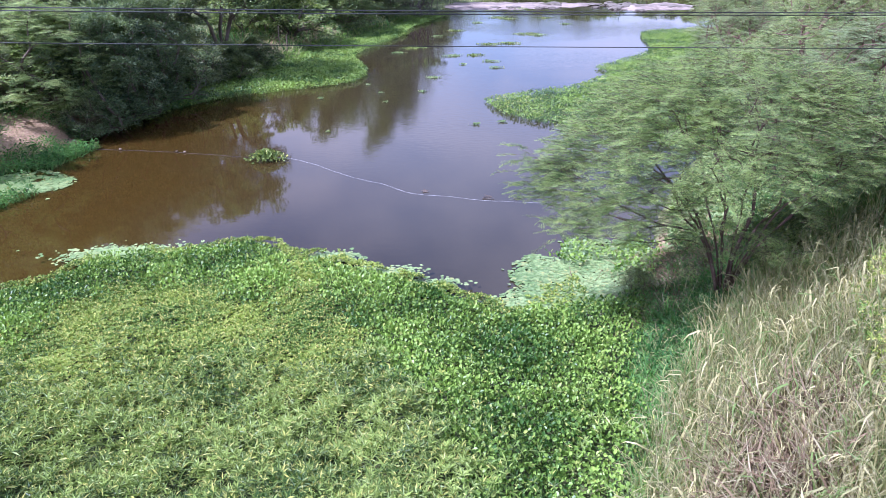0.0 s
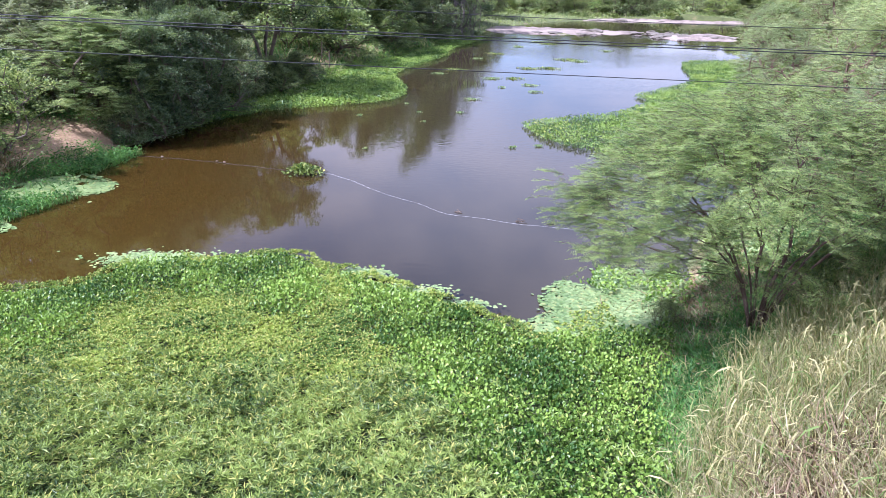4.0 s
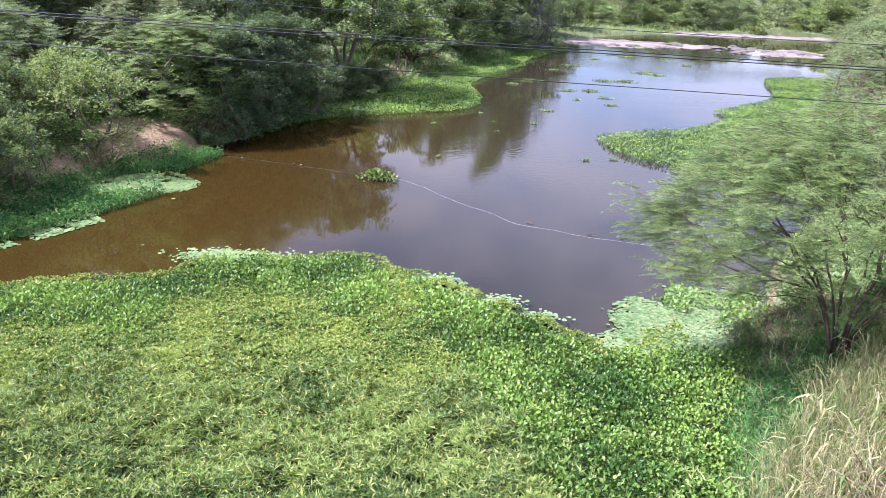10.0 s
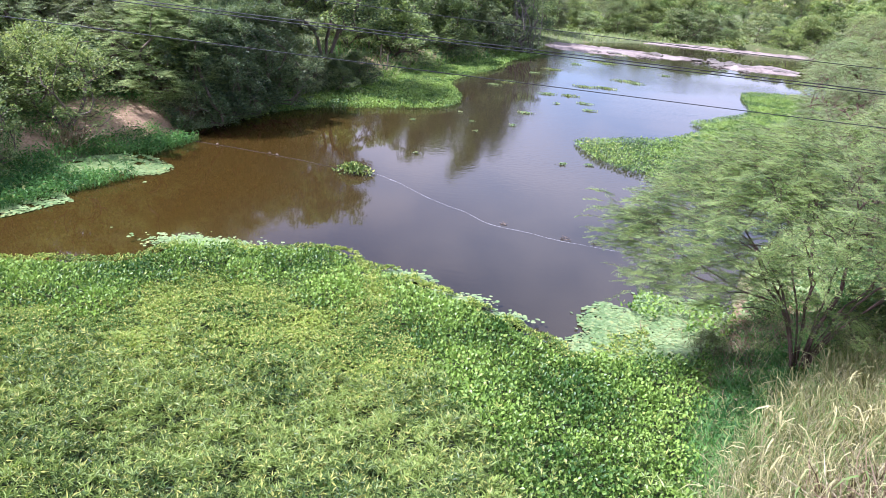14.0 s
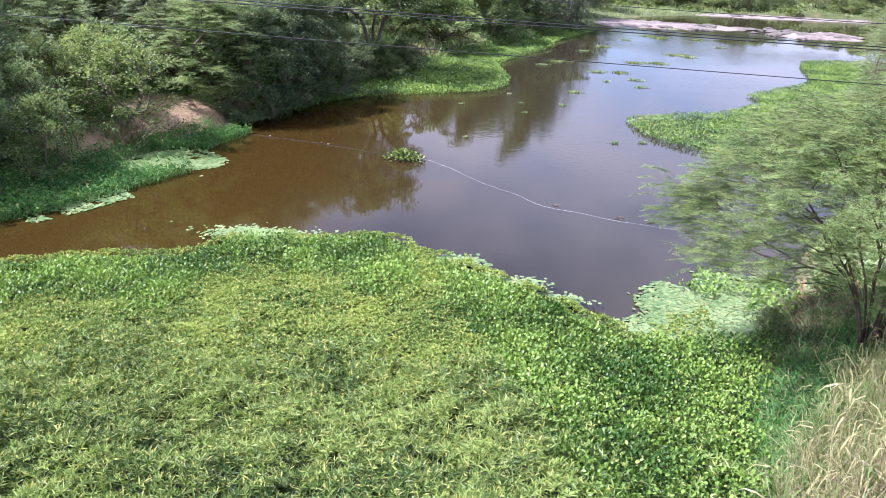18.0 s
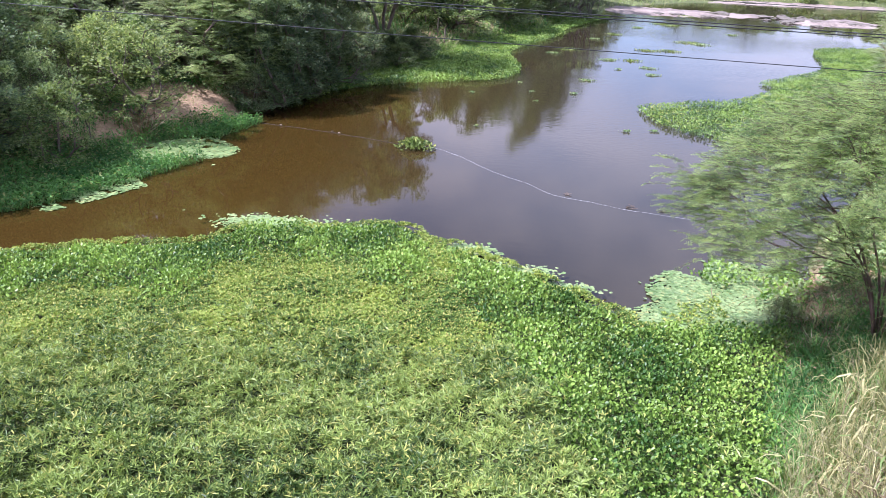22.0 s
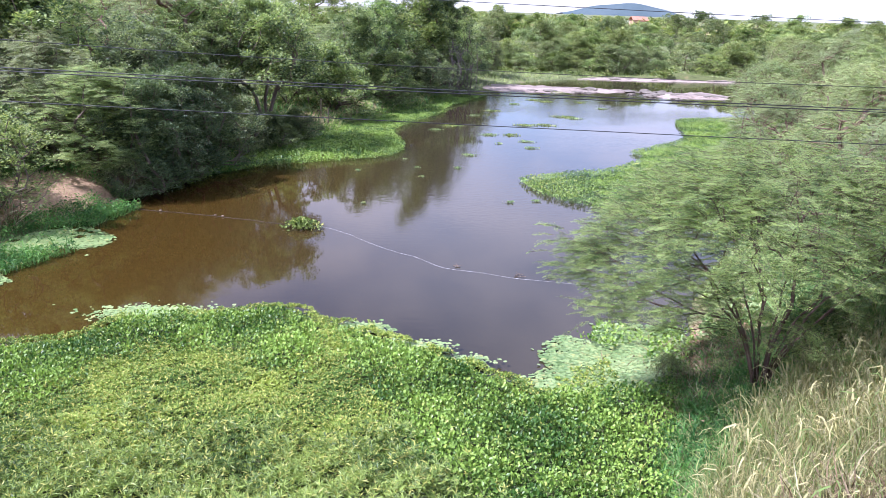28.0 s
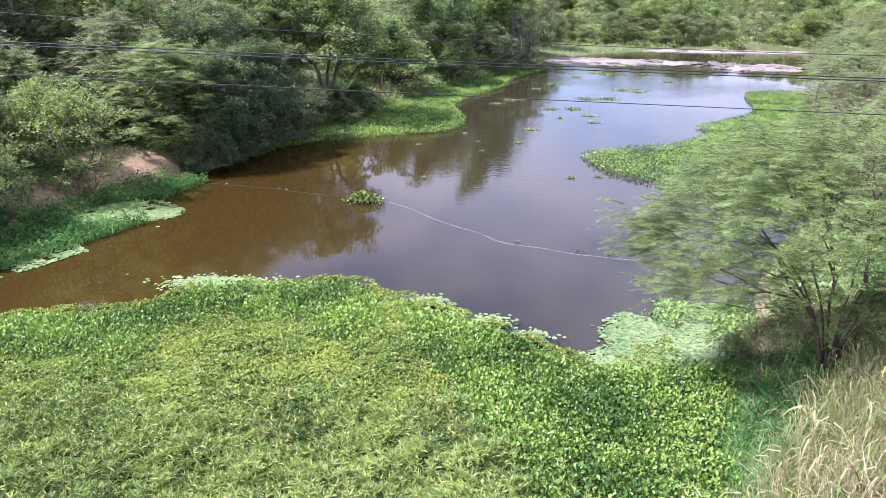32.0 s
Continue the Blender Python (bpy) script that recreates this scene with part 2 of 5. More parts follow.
M_WEED = leaf_material("weed_leaf", (0.042, 0.090, 0.016), (0.290, 0.375, 0.085), (0.44, 0.44, 0.12), 0.2, 0.45, 0.6, 0.4, 0.12, 2.8)
M_CREEP = leaf_material("creeper_leaf", (0.065, 0.140, 0.020), (0.305, 0.385, 0.064), (0.46, 0.44, 0.11), 0.2, 0.5, 0.55, 0.28, 0.16, 2.8)
M_PAD = leaf_material("pale_pad", (0.130, 0.220, 0.068), (0.300, 0.390, 0.155), (0.32, 0.34, 0.12), 0.15, 0.45, 0.9, 0.4, 0.10)
M_GRASS = leaf_material("green_grass", (0.034, 0.110, 0.026), (0.150, 0.310, 0.072), (0.29, 0.32, 0.11), 0.25, 0.5, 0.7, 0.25, 0.08)
M_DRY = leaf_material("dry_grass", (0.20, 0.205, 0.080), (0.56, 0.50, 0.25), (0.17, 0.25, 0.07), 0.3, 0.55, 0.9, 0.3, 0.30)
M_CANE = leaf_material("cane_blade", (0.050, 0.115, 0.028), (0.200, 0.300, 0.080), (0.36, 0.33, 0.15), 0.3, 0.4, 0.8, 0.5, 0.12)
M_SEED = leaf_material("seed_head", (0.22, 0.205, 0.11), (0.40, 0.37, 0.21), (0.25, 0.20, 0.11), 0.3, 0.7, 0.6, 0.2)
M_LEAF_A = leaf_material("broad_leaf", (0.040, 0.080, 0.034), (0.310, 0.405, 0.150), (0.36, 0.41, 0.16), 0.32, 0.45, 0.8, 0.5, 0.12, 3.6, vary=0.3)
M_LEAF_B = leaf_material("light_leaf", (0.085, 0.140, 0.045), (0.360, 0.425, 0.180), (0.40, 0.43, 0.18), 0.36, 0.5, 1.3, 0.4, 0.10, 3.0, vary=0.3)
M_LEAF_C = leaf_material("feather_leaf", (0.060, 0.110, 0.034), (0.350, 0.430, 0.160), (0.39, 0.40, 0.15), 0.32, 0.5, 0.6, 0.4, 0.10, vary=0.3)
M_LEAF_M = leaf_material("sprayed_leaf", (0.060, 0.110, 0.034), (0.290, 0.375, 0.125), (0.32, 0.36, 0.11), 0.42, 0.5, 1.9, 0.25, 0.10, 3.6)
# small leaves; the wooded bank's shade is put into their darker greens
M_LEAF_SHADE = leaf_material("small_shade_leaf", (0.042, 0.080, 0.035), (0.215, 0.300, 0.125), (0.24, 0.27, 0.12), 0.25, 0.5, 0.5, 0.35, 0.08, vary=0.3)
M_DEAD = leaf_material("dead_grass", (0.11, 0.075, 0.042), (0.29, 0.205, 0.12), (0.38, 0.33, 0.20), 0.2, 0.6, 0.6, 0.3, 0.2)
# far foliage; distance haze is put into its paler tones
M_FAR_HAZE = leaf_material("far_haze_leaf", (0.085, 0.135, 0.045), (0.300, 0.370, 0.130), (0.32, 0.32, 0.15), 0.3, 0.6, 0.3, 0.3, 0.12, vary=0.35)


# ---- mesh helpers ----
rng = np.random.default_rng(7)


def mesh_from(name, verts, faces, mat, smooth=False):
    """A mesh from arrays: verts (n, 3), faces (m, k)."""
    me = bpy.data.meshes.new(name)
    verts, faces = np.ascontiguousarray(verts, np.float32), np.ascontiguousarray(faces, np.int32)
    m, k = faces.shape
    me.vertices.add(len(verts))
    me.vertices.foreach_set("co", verts.ravel())
    me.loops.add(m * k)
    me.loops.foreach_set("vertex_index", faces.ravel())
    me.polygons.add(m)
    me.polygons.foreach_set("loop_start", np.arange(0, m * k, k, dtype=np.int32))
    me.polygons.foreach_set("use_smooth", np.full(m, smooth))
    me.update(calc_edges=True)
    me.validate()
    me.materials.append(mat)
    return me


def joined(parts):
    vs, fs, n = [], [], 0
    for v, f in parts:
        vs.append(v)
        fs.append(f + n)
        n += len(v)
    return np.concatenate(vs), np.concatenate(fs)


def scatter(template, pos, turn, size):
    """Copies of a small template (verts, faces) at each pos, with a turn (n, 3, 3) and size (n,) or (n, 3)."""
    tv, tf = template
    size = np.broadcast_to(np.asarray(size, float).reshape(len(pos), -1), (len(pos), 3))
    v = np.einsum("nij,nkj->nki", turn, tv[None] * size[:, None, :]) + pos[:, None, :]
    f = tf[None] + (np.arange(len(pos)) * len(tv))[:, None, None]
    return v.reshape(-1, 3), f.reshape(-1, tf.shape[1])


def frames(way, up):
    """Turns whose y axis is way and whose z axis is as near to up as may be."""
    y = way / np.linalg.norm(way, axis=1, keepdims=True)
    x = np.cross(y, up)
    x /= np.linalg.norm(x, axis=1, keepdims=True) + 1e-9
    return np.stack([x, y, np.cross(x, y)], -1)


def around(n, low, high):
    """n random directions with an elevation between low and high degrees."""
    az, el = rng.uniform(0, 2 * np.pi, n), np.radians(rng.uniform(low, high, n))
    return np.stack([np.cos(az) * np.cos(el), np.sin(az) * np.cos(el), np.sin(el)], -1)


def jitter_up(n, s=0.5):
    u = rng.normal(0, s, (n, 3))
    u[:, 2] += 1
    return u


def inside(p, poly):
    """Which points (n, 2) lie in the polygon."""
    poly = np.asarray(poly, float)
    a, b = poly, np.roll(poly, -1, 0)
    x, y = p[:, 0, None], p[:, 1, None]
    cross = ((a[:, 1] > y) != (b[:, 1] > y)) & (x < (b[:, 0] - a[:, 0]) * (y - a[:, 1]) / (b[:, 1] - a[:, 1] + 1e-12) + a[:, 0])
    return cross.sum(1) % 2 == 1


def line_gap(p, line):
    """Distance of points (n, 2) from a polyline."""
    line = np.asarray(line, float)
    best = np.full(len(p), 1e9)
    for a, b in zip(line[:-1], line[1:]):
        d = b - a
        u = np.clip(((p - a) @ d) / (d @ d), 0, 1)
        best = np.minimum(best, np.hypot(*(p - a - u[:, None] * d).T))
    return best


def curve2(points, step=0.5):
    """A smooth line (Catmull-Rom) through a few plan points."""
    p = np.asarray(points, float)
    q = np.vstack([2 * p[0] - p[1], p, 2 * p[-1] - p[-2]])
    out = []
    for i in range(1, len(q) - 2):
        n = max(2, int(np.linalg.norm(q[i + 1] - q[i]) / step))
        u = np.linspace(0, 1, n, endpoint=False)[:, None]
        out.append(0.5 * (2 * q[i] + (q[i + 1] - q[i - 1]) * u + (2 * q[i - 1] - 5 * q[i] + 4 * q[i + 1] - q[i + 2]) * u**2
                          + (3 * q[i] - q[i - 1] - 3 * q[i + 1] + q[i + 2]) * u**3))
    return np.vstack([*out, p[-1:]])


def waves(p, size, seed=0.0):
    """Smooth noise, about -1 to 1, over plan points."""
    x, y = p[:, 0] / size + seed * 7.3, p[:, 1] / size - seed * 3.1
    v = (np.sin(1.7 * x + 1.3 * np.sin(0.9 * y + seed)) + np.sin(1.9 * y + 1.5 * np.sin(1.1 * x - seed)) + np.sin(1.2 * (x + y) + 2.0 * np.sin(0.7 * (x - y)))) / 3
    x, y = x * 2.7 + 3.1, y * 2.7 - 1.7
    return v * 0.7 + 0.3 * np.sin(1.3 * x + 1.1 * np.sin(y)) * np.sin(1.5 * y + np.sin(0.8 * x))


def part(name, me, parent=None, label=""):
    ob = new(name, me)
    if parent is not None:
        ob.parent = parent
    if label:
        ob["label"] = label
    return ob


def thing(name, label, category, group="", kind="", at=(0, 0, 0)):
    ob = new(name)
    ob.location = at
    return tagged(ob, label, category, group, kind)


# ---- the plan ----
LEFT_SHORE = curve2([(-30, -30), (-24, 4), (-17.0, 17.0), (-14.6, 21), (-13.2, 25), (-11.4, 30), (-10.2, 34), (-8.5, 40), (-5, 48), (-2, 56), (3, 66), (7.5, 77), (10, 84), (17, 92), (26, 98.5)], 2.0)
RIGHT_SHORE = curve2([(2, -30), (3.2, 2), (4.2, 10), (5.6, 13.8), (7.6, 17.8), (9.2, 21.4), (12.6, 26.5), (18, 33), (22, 42), (28, 52), (32, 62), (35, 70), (38, 78), (43, 88), (44, 98)], 2.0)
RIVER = np.vstack([LEFT_SHORE, RIGHT_SHORE[::-1]])
MAT_EDGE = curve2([(-26, 10), (-17, 13.2), (-13.4, 15.1), (-12.1, 15.9), (-10.65, 16.85), (-9.3, 17.2), (-7.6, 17.75), (-7.15, 18.5), (-6.6, 19.25), (-5.5, 19.35), (-5.0, 19.15), (-4.0, 19.4), (-3.0, 19.55),
                   (-2.2, 19.3), (-1.85, 18.75), (-1.3, 18.6), (-0.5, 18.3), (-0.36, 17.8), (0.85, 17.15), (1.4, 16.7), (2.1, 15.95), (2.8, 15.4), (3.05, 14.95)], 0.4) - (0.03, 0.2)
MAT = np.vstack([MAT_EDGE, [(4.2, 14.6), (6.2, 14.6), (5.8, 13.2), (5.0, 11.2), (4.4, 9.0), (3.9, 5.0), (-20, 4.0), (-28, 6)]])
LILY = curve2([(3.0, 15.0), (2.9, 15.6), (3.6, 16.1), (3.5, 16.9), (3.9, 17.6), (4.4, 17.95), (5.0, 17.6), (5.3, 18.5), (5.9, 18.8), (6.95, 18.6), (7.6, 18.4), (7.7, 17.3), (6.8, 16.0), (5.6, 14.7), (4.6, 14.3), (3.8, 14.6)], 0.4)
LEFT_EDGE = curve2([(-20, 14.5), (-15.4, 17.5), (-13.5, 18.5), (-12.3, 20.1), (-11.0, 22.6), (-9.8, 25.4), (-10.7, 26.8), (-9.7, 30.5), (-8.3, 36.5), (-4.6, 39.3), (-0.4, 41.7),
                    (0.6, 45.6), (0.0, 51.5), (3.6, 60.3), (4.3, 64.2), (8.6, 74)], 0.8)
LEFT_FLOAT = np.vstack([LEFT_EDGE, LEFT_SHORE[(LEFT_SHORE[:, 1] > 12) & (LEFT_SHORE[:, 1] < 75)][::-1] + (-0.6, 0)])
PENINSULA = curve2([(5.8, 36.6), (6.3, 33.6), (7.6, 31.6), (9.2, 30.4), (13.5, 26.6), (19, 32), (23, 42), (29, 52), (31.5, 61), (26, 61), (21.8, 59.4), (19.4, 51), (16, 47), (13.6, 44.4), (14.2, 43.2), (11.4, 39.7), (8.3, 38.2)], 0.8)


def height(p):
    """The ground's height at plan points (n, 2); the water lies at 0."""
    d = np.minimum(line_gap(p, LEFT_SHORE), line_gap(p, RIGHT_SHORE))
    wet = inside(p, RIVER)
    left = line_gap(p, LEFT_SHORE) < line_gap(p, RIGHT_SHORE)
    h_left = 0.04 + 1.5 * (1 - np.exp(-d / 2.2)) + 0.7 * (1 - np.exp(-d / 25))
    near = np.clip((19 - p[:, 1]) / 6, 0, 1)
    h_far = 0.04 + 0.9 * (1 - np.exp(-d / 3)) + 0.9 * (1 - np.exp(-d / 30))
    h_near = 0.10 + 0.52 * d
    h_near = np.minimum(h_near, 5.5 + 0.02 * d)
    h_left = h_left * (1 - 0.75 * np.clip((p[:, 1] - 68) / 16, 0, 1))
    h = np.where(left, h_left, h_far * (1 - near) + h_near * near)
    beyond = np.clip((p[:, 1] - 97) / 8, 0, 1)
    h = np.where(p[:, 1] > 97, h * (1 - beyond) + beyond * (0.12 + 2.1 * np.clip((p[:, 1] - 106) / 60, 0, 1)), h)
    h = h + (0.10 * waves(p, 2.3) + 0.18 * waves(p, 9.0, 1.0)) * np.clip(d / 3, 0.1, 1)
    return np.where(wet, -0.08 - np.minimum(0.3 * d, 1.0), np.maximum(h, 0.03))


def on_ground(p, lift=0.0):
    return np.column_stack([p, height(p) + lift])


def axis(low, high, step, far):
    fine = np.arange(low, high + step / 2, step)
    out = step * np.cumsum(1.25 ** np.arange(1, 60))
    out = out[out < far]
    return np.concatenate([low - out[::-1], fine, high + out])


gx, gy = axis(-32, 46, 0.6, 2600), axis(0, 112, 0.6, 2800)
gp = np.stack(np.meshgrid(gx, gy), -1).reshape(-1, 2)
gi = np.arange(len(gp)).reshape(len(gy), len(gx))
gf = np.stack([gi[:-1, :-1], gi[:-1, 1:], gi[1:, 1:], gi[1:, :-1]], -1).reshape(-1, 4)
ground = part("ground", mesh_from("ground", on_ground(gp), gf, M_EARTH, True))
dl = line_gap(gp, LEFT_SHORE)
bare = np.where(gp[:, 0] < 5, np.clip(1 - abs(dl - 1.8) / 1.7, 0, 1) * (gp[:, 1] < 60) * np.clip((gp[:, 1] - 23.0) / 2, 0, 1), np.clip(1 - np.hypot(gp[:, 0] - 9.5, gp[:, 1] - 17) / 4, 0, 1)) * 0.6
bare = np.maximum(bare, np.clip(2.0 - np.hypot((gp[:, 0] + 12.7) / 1.3, gp[:, 1] - 29.7), 0, 0.75))      # the trodden path
bare_at = ground.data.attributes.new("bare", "FLOAT", "POINT")
bare_at.data.foreach_set("value", bare.astype(np.float32))
tagged(ground, "uneven brown river banks with thin grass and bare earth", "ground", kind="structure")

wx, wy = np.linspace(-40, 60, 41), np.linspace(-30, 104, 53)
wp = np.stack(np.meshgrid(wx, wy), -1).reshape(-1, 2)
wi = np.arange(len(wp)).reshape(len(wy), len(wx))
wf = np.stack([wi[:-1, :-1], wi[:-1, 1:], wi[1:, 1:], wi[1:, :-1]], -1).reshape(-1, 4)
water = part("water", mesh_from("water", np.column_stack([wp, np.zeros(len(wp))]), wf, M_WATER, True))
tagged(water, "calm brown silty river reflecting trees and cloudy sky", "river water", kind="structure")


# ---- floating plants ----
def leaf2(l=1.0, w=0.5, bend=0.08, base=0.0):
    """A blade folded along its midrib: two triangles."""
    return (np.array([(0, base, 0), (w / 2, base + 0.42 * l, bend), (0, base + l, -bend), (-w / 2, base + 0.42 * l, bend)]), np.array([(0, 1, 2), (0, 2, 3)]))


def spoon():
    """A rounded cupped blade on a short stalk, as water hyacinth has."""
    v = [(0, -0.9, 0), (0.035, -0.9, 0.0), (0, 0, 0)]
    ring = [(0.34, 0.12, 0.10), (0.50, 0.48, 0.15), (0.36, 0.86, 0.08), (0, 1.02, -0.04), (-0.36, 0.86, 0.08), (-0.50, 0.48, 0.15), (-0.34, 0.12, 0.10)]
    v += ring + [(0, 0.5, 0.0)]
    f = [(0, 1, 2)] + [(10, k, k + 1) for k in range(3, 9)] + [(10, 2, 3), (10, 9, 2)]
    return np.array(v, float), np.array(f)


def rosette(n, rise, l=1.0, w=0.22, stalk=0.0):
    """A shoot: n narrow leaves round a tip."""
    parts = []
    for k in range(n):
        a = 2 * np.pi * k / n + 0.3 * (k % 2)
        e = np.radians(rise + 14 * ((k * 7) % 3 - 1))
        way = np.array([[np.cos(a) * np.cos(e), np.sin(a) * np.cos(e), np.sin(e)]])
        tv, tf = leaf2(l * (0.8 + 0.12 * ((k * 5) % 4)), w, 0.05)
        parts.append((tv @ frames(way, np.array([[0, 0, 1.0]]))[0].T, tf))
    return joined(parts)


def pad(n=7):
    """A floating round pad, a little dished, with a notch."""
    a = np.linspace(0.25, 2 * np.pi - 0.25, n)
    v = np.vstack([[0, 0, 0], np.column_stack([np.cos(a), np.sin(a), 0.10 + 0.05 * np.sin(3 * a)])])
    return v, np.array([(0, k, k + 1) for k in range(1, n)])


def blade(n=3, droop=0.5, w=0.02):
    """A grass blade of n pieces, bending over in its growing direction (y), one long."""
    u = np.linspace(0, 1, n + 1)
    y, z = droop * u**1.8, u - 0.35 * droop * u**2.5
    ww = w * (1 - u**2 * 0.98)
    v = np.vstack([np.column_stack([ww, y, z]), np.column_stack([-ww, y, z])])
    k = n + 1
    return v, np.array([(i, i + 1, k + i + 1) for i in range(n)] + [(i, k + i + 1, k + i) for i in range(n)])


def spin(n, lean=0.25):
    """Turns about the vertical with a random lean."""
    a = rng.uniform(0, 2 * np.pi, n)
    up = jitter_up(n, lean)
    up /= np.linalg.norm(up, axis=1, keepdims=True)
    way = np.stack([np.cos(a), np.sin(a), np.zeros(n)], -1)
    way -= up * (way * up).sum(1, keepdims=True)
    return frames(way, up)


def spots(poly, density, keep=None):
    """Random plan points in a polygon, density to the square metre."""
    poly = np.asarray(poly)
    lo, hi = poly.min(0), poly.max(0)
    p = rng.uniform(lo, hi, (int(density * np.prod(hi - lo)), 2))
    p = p[inside(p, poly)]
    return p[keep(p)] if keep is not None else p


def stuff(name, geo, mat, label, category):
    ob = part(name, mesh_from(name, geo[0], geo[1], mat))
    return tagged(ob, label, category, kind="stuff")


def oval():
    """A small upright oval blade, folded a little along its midrib."""
    v = [(0, 0, 0), (0.30, 0.28, 0.10), (0.33, 0.68, 0.10), (0, 1.0, -0.05), (-0.33, 0.68, 0.10), (-0.30, 0.28, 0.10)]
    return np.array(v, float), np.array([(0, 1, 2), (0, 2, 3), (0, 3, 4), (0, 4, 5)])


SPOON, OVAL, PAD = spoon(), oval(), pad()
SHOOT, SPRIG = rosette(6, 30, w=0.19), rosette(5, 35, w=0.42)
HYA_LINE = np.array([(-0.9, 18.2), (-0.9, 16.7), (-0.6, 15.5), (0.0, 14.0), (0.5, 12.5), (1.2, 10.5), (1.6, 8.6), (1.6, 3)])


def shore_fade(p, wide=1.5):
    """Thins the mat out among the bank's grass."""
    x = np.interp(p[:, 1], [3.0, 5.0, 9.0, 11.2, 13.2, 14.6], [3.2, 3.3, 3.9, 4.5, 5.3, 6.0])
    return np.clip((x - p[:, 0] + 0.9 * waves(p, 0.8, 7)) / wide + 0.5, 0, 1) > rng.random(len(p))


def rim_patch(p):
    """1 where flat pale pads lie bare along the rim."""
    best = np.zeros(len(p))
    for x, y, r in ((-6.2, 18.75, 1.1), (-1.0, 18.0, 0.6), (0.5, 16.85, 0.45), (1.5, 16.2, 0.45), (-2.5, 18.9, 0.4)):
        best = np.maximum(best, np.exp(-(((p[:, 0] - x) / r) ** 2 + ((p[:, 1] - y) / (0.6 * r)) ** 2)))
    return best


def hya_weight(p):
    """1 where water hyacinth stands, 0 where weed does."""
    edge = line_gap(p, MAT_EDGE)
    strip = np.clip((3.0 + 1.5 * waves(p, 1.3) - edge) / 1.2, 0, 1) * (edge > 0.25)
    strip = strip * (1 - np.exp(-(((p[:, 0] + 1.45 + 0.25 * waves(p, 0.8, 2)) / 0.5) ** 2)))      # a tongue of low weed runs out to the rim
    strip = strip * (1 - rim_patch(p))
    side = p[:, 0] - np.interp(p[:, 1], HYA_LINE[::-1, 1], HYA_LINE[::-1, 0], left=1.6, right=-0.9)
    rim = np.clip((edge - 0.35 - 0.3 * waves(p, 0.6, 8)) / 0.3, 0, 1)
    return np.maximum(0.9 * strip, rim * np.clip((side + 0.8 * waves(p, 0.9, 3)) / 0.8 + 0.4, 0, 0.97))


def view_area(p):
    """The stretch of the mat that lies in sight."""
    hole = (waves(p, 0.42, 12) > 0.74) & (waves(p, 1.7, 5) > -0.1)
    return (p[:, 1] > 6.3) & (p[:, 0] > -0.75 * p[:, 1] - 3.5) & (~hole | (rng.random(len(p)) < 0.25))


def mound(p):
    return 0.10 + 0.07 * waves(p, 0.32, 1.0) + 0.08 * waves(p, 0.9, 2.0) + 0.10 * waves(p, 2.6, 4.0)


# litter and stems under the leaves, toned dark for the shade between them
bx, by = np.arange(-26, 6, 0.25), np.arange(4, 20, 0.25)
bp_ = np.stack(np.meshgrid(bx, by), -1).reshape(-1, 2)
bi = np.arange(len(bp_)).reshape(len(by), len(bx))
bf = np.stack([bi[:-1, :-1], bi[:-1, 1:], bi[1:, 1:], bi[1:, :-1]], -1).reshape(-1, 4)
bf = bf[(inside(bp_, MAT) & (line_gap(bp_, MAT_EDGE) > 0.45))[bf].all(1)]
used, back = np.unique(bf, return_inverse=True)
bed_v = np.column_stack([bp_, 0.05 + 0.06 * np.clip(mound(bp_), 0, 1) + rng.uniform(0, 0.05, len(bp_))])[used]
stuff("plant_litter", (bed_v, back.reshape(bf.shape)), M_BED, "tangled stems and litter under the floating plants, toned dark as gap shade", "plant litter")

# water hyacinth of the near mat
p = spots(MAT, 980, lambda q: view_area(q) & shore_fade(q) & (rng.random(len(q)) < hya_weight(q)) & (line_gap(q, MAT_EDGE) > 0.12))
n = len(p)
low = np.clip(line_gap(p, MAT_EDGE) / 0.8, 0.25, 1)
pos = np.column_stack([p, 0.03 + low * (1.4 * np.clip(mound(p), 0, 1) + rng.uniform(0.0, 0.28, n))])
geo = scatter(OVAL, pos, frames(around(n, 15, 80), jitter_up(n, 0.5)), rng.uniform(0.048, 0.092, n))
stuff("hyacinth_mat", geo, M_HYACINTH, "dense floating water hyacinth with glossy rounded green leaves", "water hyacinth")

# weed with narrow leaves, large shoots close by, fine creeping ones further out
p = spots(MAT, 330, lambda q: view_area(q) & shore_fade(q) & (rng.random(len(q)) > hya_weight(q)) & (rng.random(len(q)) < np.clip((13.2 + 1.2 * waves(q, 2.2, 3) - q[:, 1]) / 2.5, 0, 1)))
n = len(p)
pos = np.column_stack([p, 0.05 + 2.5 * np.clip(mound(p), 0, 1) + rng.uniform(0, 0.20, n)])
geo = scatter(SHOOT, pos, spin(n, 0.35), rng.uniform(0.08, 0.17, n))
stuff("marsh_weed", geo, M_WEED, "thick marsh weed with narrow pointed leaves in star-shaped shoots", "marsh weed")
p = spots(MAT, 950, lambda q: view_area(q) & shore_fade(q) & (rim_patch(q) < 0.4 + 0.3 * rng.random(len(q))) & (rng.random(len(q)) > hya_weight(q)) & (rng.random(len(q)) > np.clip((13.2 + 1.2 * waves(q, 2.2, 3) - q[:, 1]) / 2.5, 0, 1)))
n = len(p)
pos = np.column_stack([p, 0.10 + np.clip(mound(p), 0, 1) + rng.uniform(0, 0.09, n)])
geo = scatter(SPRIG, pos, spin(n, 0.35), rng.uniform(0.038, 0.074, n))
stuff("creeping_weed", geo, M_CREEP, "low yellowish-green creeping water weed with small leaves", "water weed")


